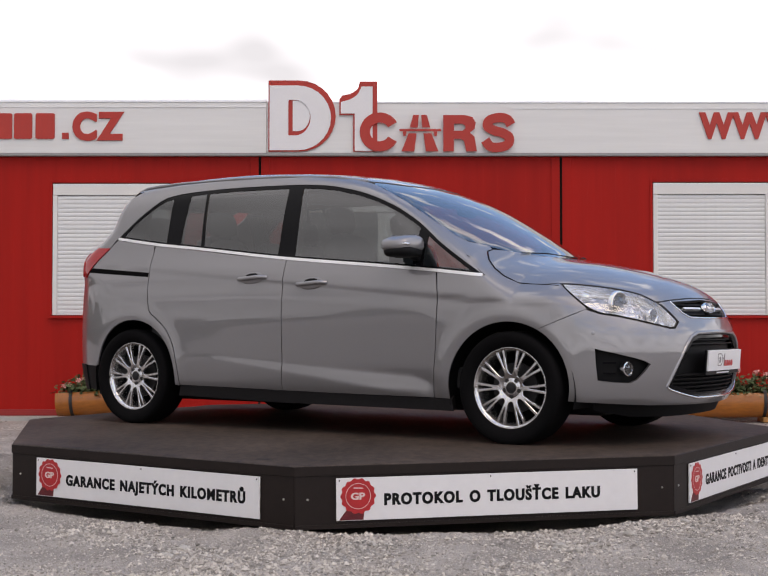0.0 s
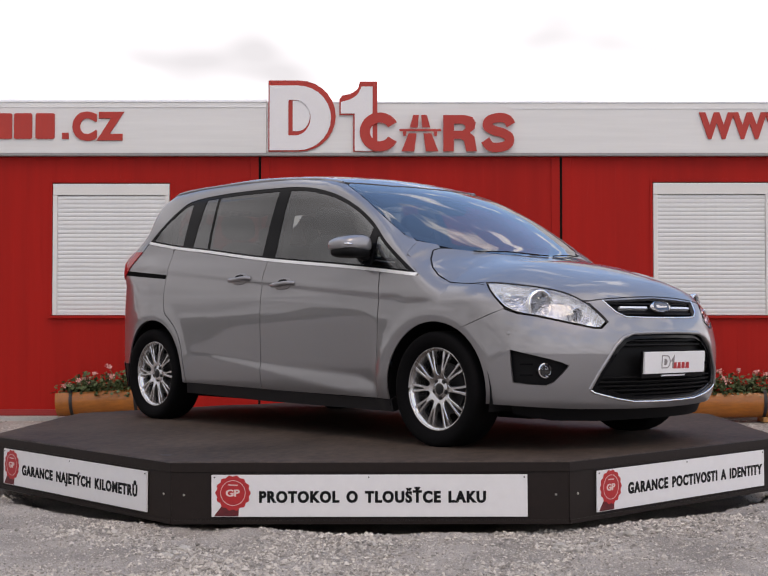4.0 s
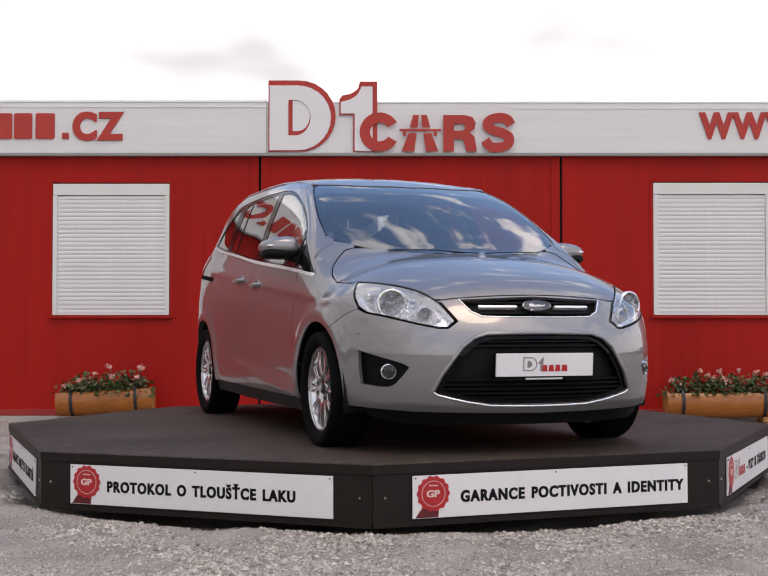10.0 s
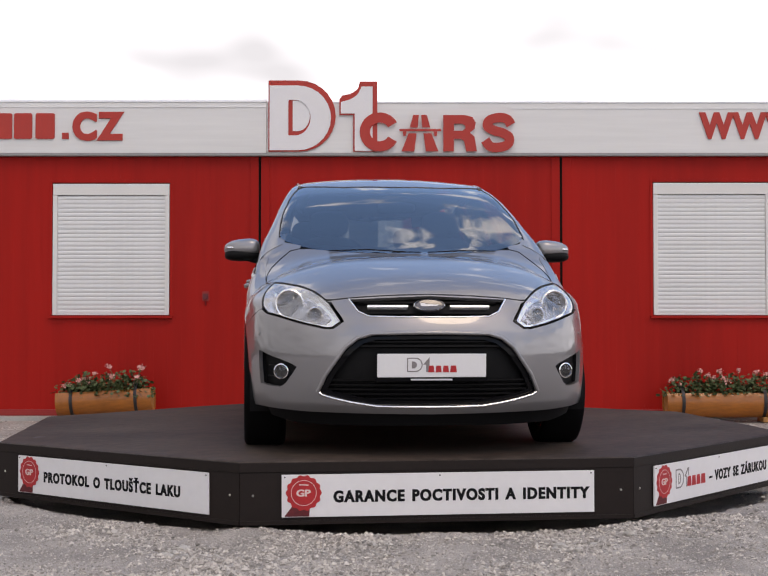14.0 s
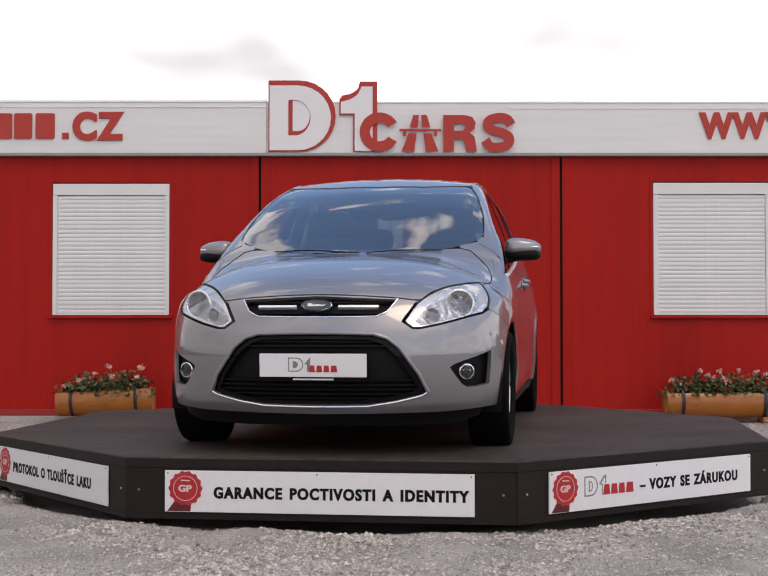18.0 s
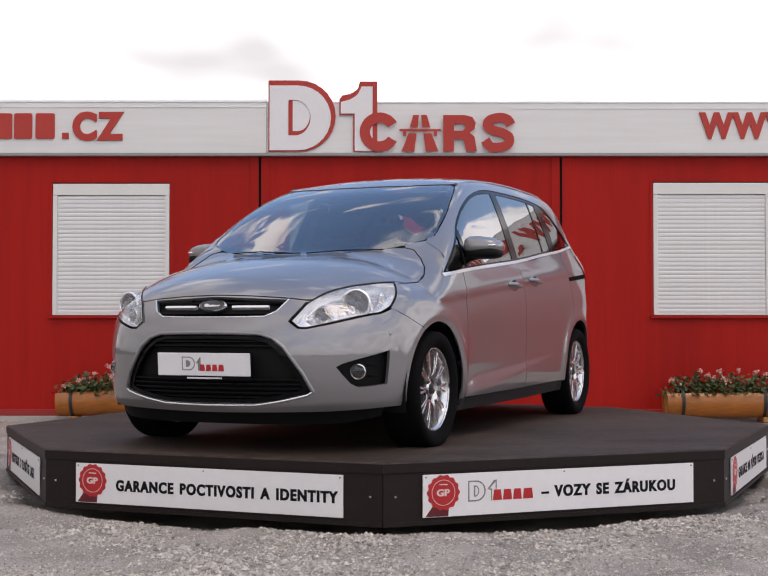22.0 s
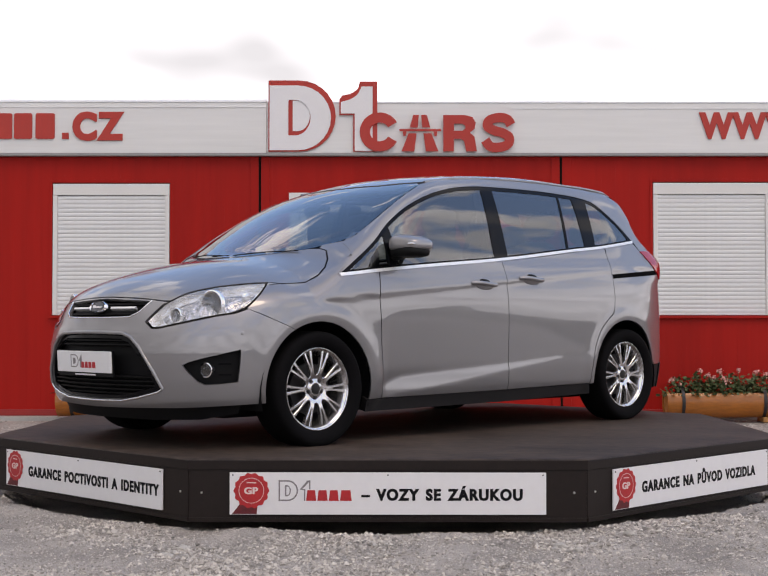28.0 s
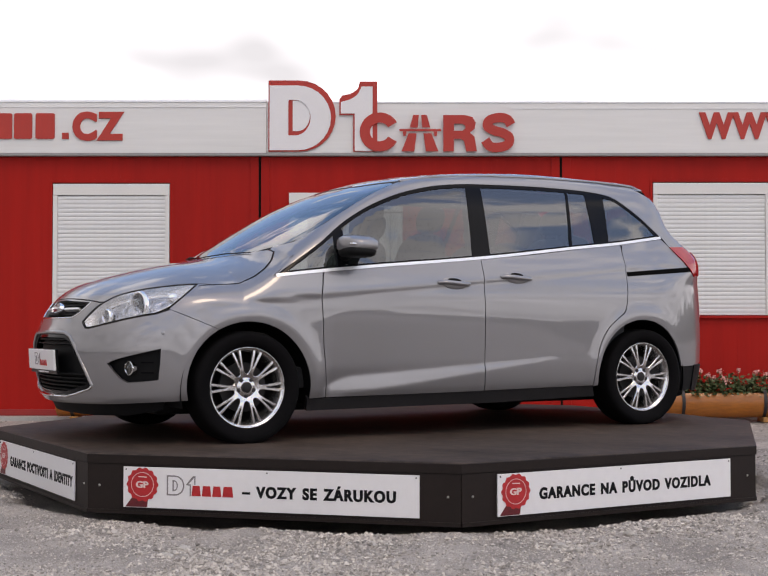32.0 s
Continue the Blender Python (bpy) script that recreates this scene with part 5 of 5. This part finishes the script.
    pillar = [(float(q[0]), float(q[2])) for q in trace(*into('T', s, [(1.02, .69), (.95, .712), (.86, .708), (.70, .690), (.58, .663), (.45, .634), (.30, .588), (.20, .575)]))[0]]
    frame_out = [(1.185, .918), (1.20, .925), (1.06, 1.030)] + pillar + [(0, 1.560), (-.3, 1.580), (-.8, 1.592), (-1.3, 1.584), (-1.6, 1.556), (-1.72, 1.500), (-1.80, 1.425), (-1.95, 1.262), (-2.0, 1.19), (-1.90, 1.172), (-1.76, 1.170), (-1.72, 1.222)]
    skin("side_frame", "S", [(float(x), float(zt(x))) for x in xs] + frame_out[::-1][:-3] + [(1.062, 1.032)], PAINT, car, s, "body-coloured pillars and roof rail", h=.024, rim=.012)
    skin("pillar_foot", "S", [(1.205, .925), (1.13, 1.025), (1.02, 1.115), (.92, 1.185), (.88, 1.165), (1.0, 1.07), (1.10, .99), (1.17, .925)], PAINT, car, s, off=-.006, rim=0, h=.024)
    strip = [(float(x), float(zb(x)) - .013) for x in xs] + [(float(x), float(zb(x)) + .004) for x in xs[::-1]]
    skin("chrome_strip", "S", strip, STRIP, car, s, "bright chrome strip under the windows", off=.003, rim=.008, h=.04)
    def pane(fb, ft, rb, rt, n=14):
        lo = [(fb + (rb - fb) * k / n) for k in range(n + 1)]
        hi = [(ft + (rt - ft) * k / n) for k in range(n + 1)]
        return [(x, float(zb(x)) + .016) for x in lo] + [(x, max(float(zt(x)) - .022, float(zb(x)) + .02)) for x in hi[::-1]]
    panes = [("quarter_window", pane(1.12, 1.10, .80, .79), SIDE_GLASS), ("front_window", pane(.75, .735, -.130, -.190), SIDE_GLASS), ("rear_window", pane(-.262, -.302, -.900, -.980), DARK_GLASS), ("rear_window", pane(-.925, -1.0, -1.115, -1.14), DARK_GLASS), ("rear_quarter_window", pane(-1.240, -1.290, -1.655, -1.60), DARK_GLASS)]
    surround = [(float(x), float(zb(x))) for x in xs] + [(float(x), float(zt(x))) for x in xs[::-1]]
    skin("window_surround", "S", surround, GLOSS_BLACK, car, s, off=-.004, rim=.02, h=.024, holes=[p for _, p, _ in panes])
    for name, p, g in panes:
        w = skin(name, "S", p, g, car, s, off=-.007, rim=0, h=.05)
        w.visible_shadow = False

windscreen = skin("windscreen", "T", both_t([(1.333, 0), (1.305, .18), (1.247, .33), (1.165, .490), (1.09, .590), (1.0, .672), (.95, .700), (.90, .706), (.70, .684), (.45, .628), (.30, .580), (.272, .545), (.385, .3), (.425, 0)]), WINDSCREEN, car, off=-.004, rim=0, h=.05)
windscreen.visible_shadow = False
skin("windscreen_band", "T", both_t([(1.345, 0), (1.317, .18), (1.258, .33), (1.176, .500), (1.10, .605), (1.0, .690), (.94, .715), (.90, .716), (.70, .694), (.45, .638), (.28, .590), (.252, .54), (.37, .3), (.41, 0)]), GLOSS_BLACK, windscreen, off=-.007, rim=0, h=.03,
     holes=[both_t([(1.285, 0), (1.255, .18), (1.195, .33), (1.12, .475), (1.03, .580), (.965, .640), (.92, .655), (.70, .640), (.47, .590), (.335, .545), (.325, .52), (.42, .3), (.46, 0)])])

# tail
skin("tailgate", "R", both([(0, .40), (.95, .40), (.95, .95), (.90, 1.17), (.80, 1.19), (0, 1.19)]), PAINT, car, h=.05)
skin("rear_window", "R", both([(0, 1.20), (.82, 1.20), (.70, 1.50), (0, 1.53)]), DARK_GLASS, car, h=.05, rim=0)
skin("spoiler", "R", both([(0, 1.535), (.72, 1.505), (.60, 1.60), (0, 1.63)]), PAINT, car, h=.05)
skin("rear_bumper", "R", both([(0, .20), (.95, .22), (.95, .39), (0, .39)]), PLASTIC, car, h=.05, off=.004)
for s in (-1, 1):
    skin("tail_lamp", "S", [(-1.757, 1.166), (-1.88, 1.172), (-1.965, 1.12), (-2.0, 1.06), (-2.0, .995), (-1.948, .975), (-1.887, 1.038), (-1.795, 1.130)], RED_LENS, car, s, "red tail lamp", off=.006, rim=.03, h=.03)
    skin("tail_lamp_rear", "R", [(s * a, b) for a, b in ((.70, 1.12), (.88, 1.14), (.90, 1.0), (.86, .98), (.68, 1.02))], RED_LENS, car, off=.008, rim=.03, h=.03)

for s in (-1, 1):
    skin("roof_corner", "T", [(-1.15, .545), (-1.15, .612), (-1.45, .612), (-1.65, .596), (-1.76, .565), (-1.83, .50), (-1.86, .38), (-1.80, .36), (-1.74, .48), (-1.60, .53)], PAINT, car, s, off=-.006, rim=0, h=.03)

# inner body: floor, arches, cabin
under = bmesh.new()
box(-2.0, 1.78, -.60, .60, .165, .30, .03, bm=under)
part("underbody", under, PLASTIC, car)
for s in (-1, 1):
    for cx, cz, r in (F_ARCH, R_ARCH):
        liner = bmesh.new()
        rows = []
        for y in (.45, .62, .80, .868):
            rows.append([liner.verts.new((x, s * y, z)) for x, z in arc(cx + (.042 if cx < 0 else 0), cz, r + .012, -14, 194, 22)])
        for a, b in zip(rows, rows[1:]):
            for i in range(len(a) - 1):
                liner.faces.new((a[i], a[i + 1], b[i + 1], b[i]))
        liner.faces.new(rows[0])
        part("arch_liner", liner, PLASTIC, car)
cabin = part("cabin_floor", box(-1.9, 1.15, -.78, .78, .30, .42, .02), CABIN, car)
part("dashboard", prism([(.74, .55), (.76, .91), (.84, .955), (1.10, .965), (1.14, .94), (1.14, .55)], 1.22, "y", -.61, bevel=.01), CABIN, car)
for s in (-1, 1):
    part("door_lining", prism([(1.0, .45), (-1.3, .45), (-1.3, 1.10), (-.2, 1.02), (.9, .93)], s * .03, "y", s * .78), CABIN, car)
part("headliner", box(-1.6, -.05, -.50, .50, 1.49, 1.51, .005), CABIN, car)
wheel_ = part("steering_wheel", tube([(.0, .185 * math.cos(a), .185 * math.sin(a)) for a in (2 * math.pi * k / 28 for k in range(28))], .015, 8, loop=True), PLASTIC, car, smooth=60, at=pose(.66, .37, .93, 0, -24, 0))
part("spoke", box(-.012, .012, -.17, .17, -.03, .03, .008), PLASTIC, wheel_)


def seat(x, y, width=.50, high=.62):
    st = part("seat", egg(x + .02, y, .60, .27, width / 2, .10, 3.5), SEAT, car, smooth=60)
    part("backrest", egg(0, 0, 0, .075, width / 2, high / 2, 3.5), SEAT, st, smooth=60, at=pose(x - .27, y, .92, 0, -14, 0))
    if y:
        part("headrest", egg(0, 0, 0, .05, .13, .085, 3), SEAT, st, smooth=60, at=pose(x - .385, y, 1.315, 0, -12, 0))
    for dy in (-.06, .06) if y else ():
        part("headrest_post", tube([(x - .35, y + dy, 1.17), (x - .375, y + dy, 1.29)], .007, 6), PLASTIC, st)


for y in (-.37, .37):
    seat(.28, y)
for y in (-.46, 0, .46):
    seat(-.62, y, .42, .60)
for y in (-.34, .34):
    seat(-1.28, y, .46, .62)
for s in (-1, 1):
    for x, w, lean_x in ((-.225, .11, .03), (-1.19, .10, .06), (-1.50, .12, .08)):
        part("pillar_trim", prism([(x - w / 2, .80), (x + w / 2, .80), (x + w / 2 - lean_x, 1.50), (x - w / 2 - lean_x, 1.50)], .05, "y"), CABIN, car, at=pose(0, s * .765, 0) @ pose(0, 0, .8, 14 * s, 0, 0) @ pose(0, -.025, -.8))
mirror_in = part("inner_mirror", egg(0, 0, 0, .02, .115, .035, 3.5), PLASTIC, car, smooth=60, at=pose(.60, 0, 1.36))

# door mirrors, handles, wipers
for s in (-1, 1):
    shell = egg(0, 0, 0, .092, .105, .064, 3.2, 28, 16)
    for v in shell.verts:
        out = v.co.y * s / .105                 # -1 at the door, 1 at the tip
        v.co.x += .35 * v.co.y * -s * .5
        v.co.z *= .62 if v.co.z < 0 else 1.06 - .30 * (out + 1) / 2 - .22 * max(0, out) ** 2
    mirror = part("door_mirror", shell, PAINT, car, "grey door mirror with a black foot", smooth=60, at=pose(.715, s * .925, 1.100))
    part("mirror_base", egg(.0, -s * .004, -.036, .094, .106, .034, 3.0), PLASTIC, mirror, smooth=60)
    part("mirror_foot", tube([(.03, -s * .03, -.05), (.035, -s * .085, -.065), (.04, -s * .13, -.08)], .032, 10, flat=.7), PLASTIC, mirror, smooth=60)
    part("mirror_glass", box(-.089, -.083, -.062, .060, -.030, .025, .004), CHROME, mirror)
    part("indicator_strip", egg(.062, s * .062, .004, .02, .028, .008, 2.4), BULB, mirror, smooth=60)
    skin("mirror_sail", "S", [(.80, .99), (.80, 1.165), (.735, 1.20), (.73, 1.0)], GLOSS_BLACK, car, s, off=-.002, rim=.01, h=.05)
    for x, z in ((.045, .895), (-.41, .935)):
        p, _ = trace(*into("S", s, [(x, z)]))
        y = abs(p[0][1])
        cup = part("handle_cup", egg(0, 0, 0, .085, .008, .036, 2.2), PAINT, car, smooth=60, at=pose(x, s * (y - .001), z + .004, 0, -5, 0))
        part("door_handle", tube([(.105, -s * .004, -.006), (.09, s * .016, -.003), (.05, s * .026, 0), (-.05, s * .026, 0), (-.09, s * .016, .003), (-.105, -s * .004, .006)], .0155, 10, flat=.9), PAINT, cup, "grey pull handle", smooth=60)
        # solid black lump: the shade of the handle's hollow, put in as colour
        part("recess_shade", egg(.0, s * .004, .014, .05, .006, .016, 2.2), PLASTIC, cup, smooth=60)
for a, b in (((1.315, .10), (1.17, .50)), ((1.315, -.10), (1.315, .06)), ((1.20, -.44), (1.31, -.02))):
    p, _ = trace(*into("T", 1, [a, ((a[0] + b[0]) / 2, (a[1] + b[1]) / 2), b]))
    part("wiper", tube([tuple(q + np.array((.012, 0, .001))) for q in p], .0035, 6), PLASTIC, car)


# ---- wheels ----
def wheel(x, s):
    """An alloy wheel of ten spokes, each forked towards the rim."""
    disc_ = bmesh.new()
    lathe([(.218, -.085), (.222, -.075), (.205, -.07), (.196, -.03), (.196, .03), (.206, .062), (.2195, .066), (.2225, .072), (.2195, .078), (.208, .074), (.2, .062), (.19, .02), (.188, -.06), (.21, -.085)], 60, "y", disc_, closed=True)
    hub = part("wheel", disc_, ALLOY, car, "silver split-spoke alloy wheel", smooth=40, at=pose(x, s * .790, .316 if x > 0 else .321, 0, 0, 0 if s > 0 else 180))
    # ten forked spokes: a dished disc pierced by ten wide openings and ten narrow slits
    def opening(mid, line):
        edge = [(r, d) for r, d in line] + [(r, -d) for r, d in reversed(line) if d > 0]
        return [(r * math.cos(mid) - d * math.sin(mid), r * math.sin(mid) + d * math.cos(mid)) for r, d in edge]
    holes = []
    for k in range(10):
        a = radians(90 + 36 * k)
        holes.append(opening(a, [(.074, 0), (.077, .008), (.084, .0140), (.102, .0195), (.13, .0250), (.17, .0320), (.205, .0385)]))
        holes.append(opening(a + radians(18), [(.112, 0), (.117, .0025), (.15, .0058), (.205, .0125)]))
    holes.append(disc(0, 0, .052, 40))
    spokes = prism(disc(0, 0, .214, 60), .022, "y", .044, holes=holes)
    bmesh.ops.recalc_face_normals(spokes, faces=spokes.faces)
    brim = [e for e in spokes.edges if len(e.link_faces) == 2 and e.calc_face_angle(0) > .8 and all(v.co.y > .06 and .05 < math.hypot(v.co.x, v.co.z) < .206 for v in e.verts)]
    bmesh.ops.bevel(spokes, geom=brim, offset=.0022, segments=1, affect="EDGES")
    for v in spokes.verts:
        r = math.hypot(v.co.x, v.co.z)
        v.co.y += .006 - .55 * (r - .14) ** 2 - (4 * (.105 - r) ** 2 if r < .105 else 0)
    part("spokes", spokes, ALLOY, hub, smooth=30)
    part("rim_lip", tube([(.2165 * math.cos(q), .078, .2165 * math.sin(q)) for q in (2 * math.pi * k / 60 for k in range(60))], .0055, 8, loop=True), ALLOY, hub, "polished rim lip", smooth=60)
    part("hub_disc", lathe([(.062, .040), (.060, .052), (.054, .0560), (.044, .0570), (.035, .062), (.031, .062), (.028, .056), (.0, .056)], 40, "y"), ALLOY, hub, smooth=35)
    part("centre_cap", lathe([(.0265, .055), (.0265, .066), (.021, .069), (0, .070)], 24, "y"), TRIM, hub, smooth=40)
    for k in range(5):
        a = radians(-90 + 72 * k)
        at = pose(.046 * math.cos(a), -.004, .046 * math.sin(a))
        # flat-topped black disc paints the well's shade; no hollow is cut
        part("nut_well_shade", lathe([(.0115, .05), (.0115, .0640), (.0, .0640)], 16, "y"), PLASTIC, hub, at=at)
        part("wheel_nut", lathe([(.0085, .05), (.0085, .0665), (.006, .068), (0, .068)], 6, "y"), BAND, hub, at=at)
    tread = [(.222, -.088), (.250, -.104), (.278, -.109), (.297, -.102), (.304, -.088), (.306, -.06), (.3065, -.03), (.3065, .03), (.306, .06), (.304, .088), (.297, .102), (.278, .109), (.250, .104), (.222, .088), (.2, .05), (.2, -.05)]
    part("tyre", lathe(tread, 64, "y", closed=True), RUBBER, hub, "black road tyre", smooth=50)
    part("brake_disc", lathe([(.0, -.01), (.135, -.01), (.135, .012), (0, .012)], 36, "y"), TRIM, hub, smooth=40)
    # added black disc that stands in for the shade inside the rim
    part("rim_shade", lathe([(.0, -.03), (.195, -.03), (.195, -.034), (0, -.034)], 36, "y"), RAIL_AND_SHADE, hub)


for x in (1.358, -1.401):
    for s in (1, -1):
        wheel(x, s)


# ---- what moves: the turntable turns, and the car on it ----
def motions():
    times = [float(t) for t in range(33)]
    walk(turntable, [(t, pose(AXIS[0], AXIS[1], 0, 0, 0, -RATE * t)) for t in times])
    walk(car, [(t, pose(AXIS[0], AXIS[1], .312, 0, 0, -33.38 - RATE * t)) for t in times])


motions()
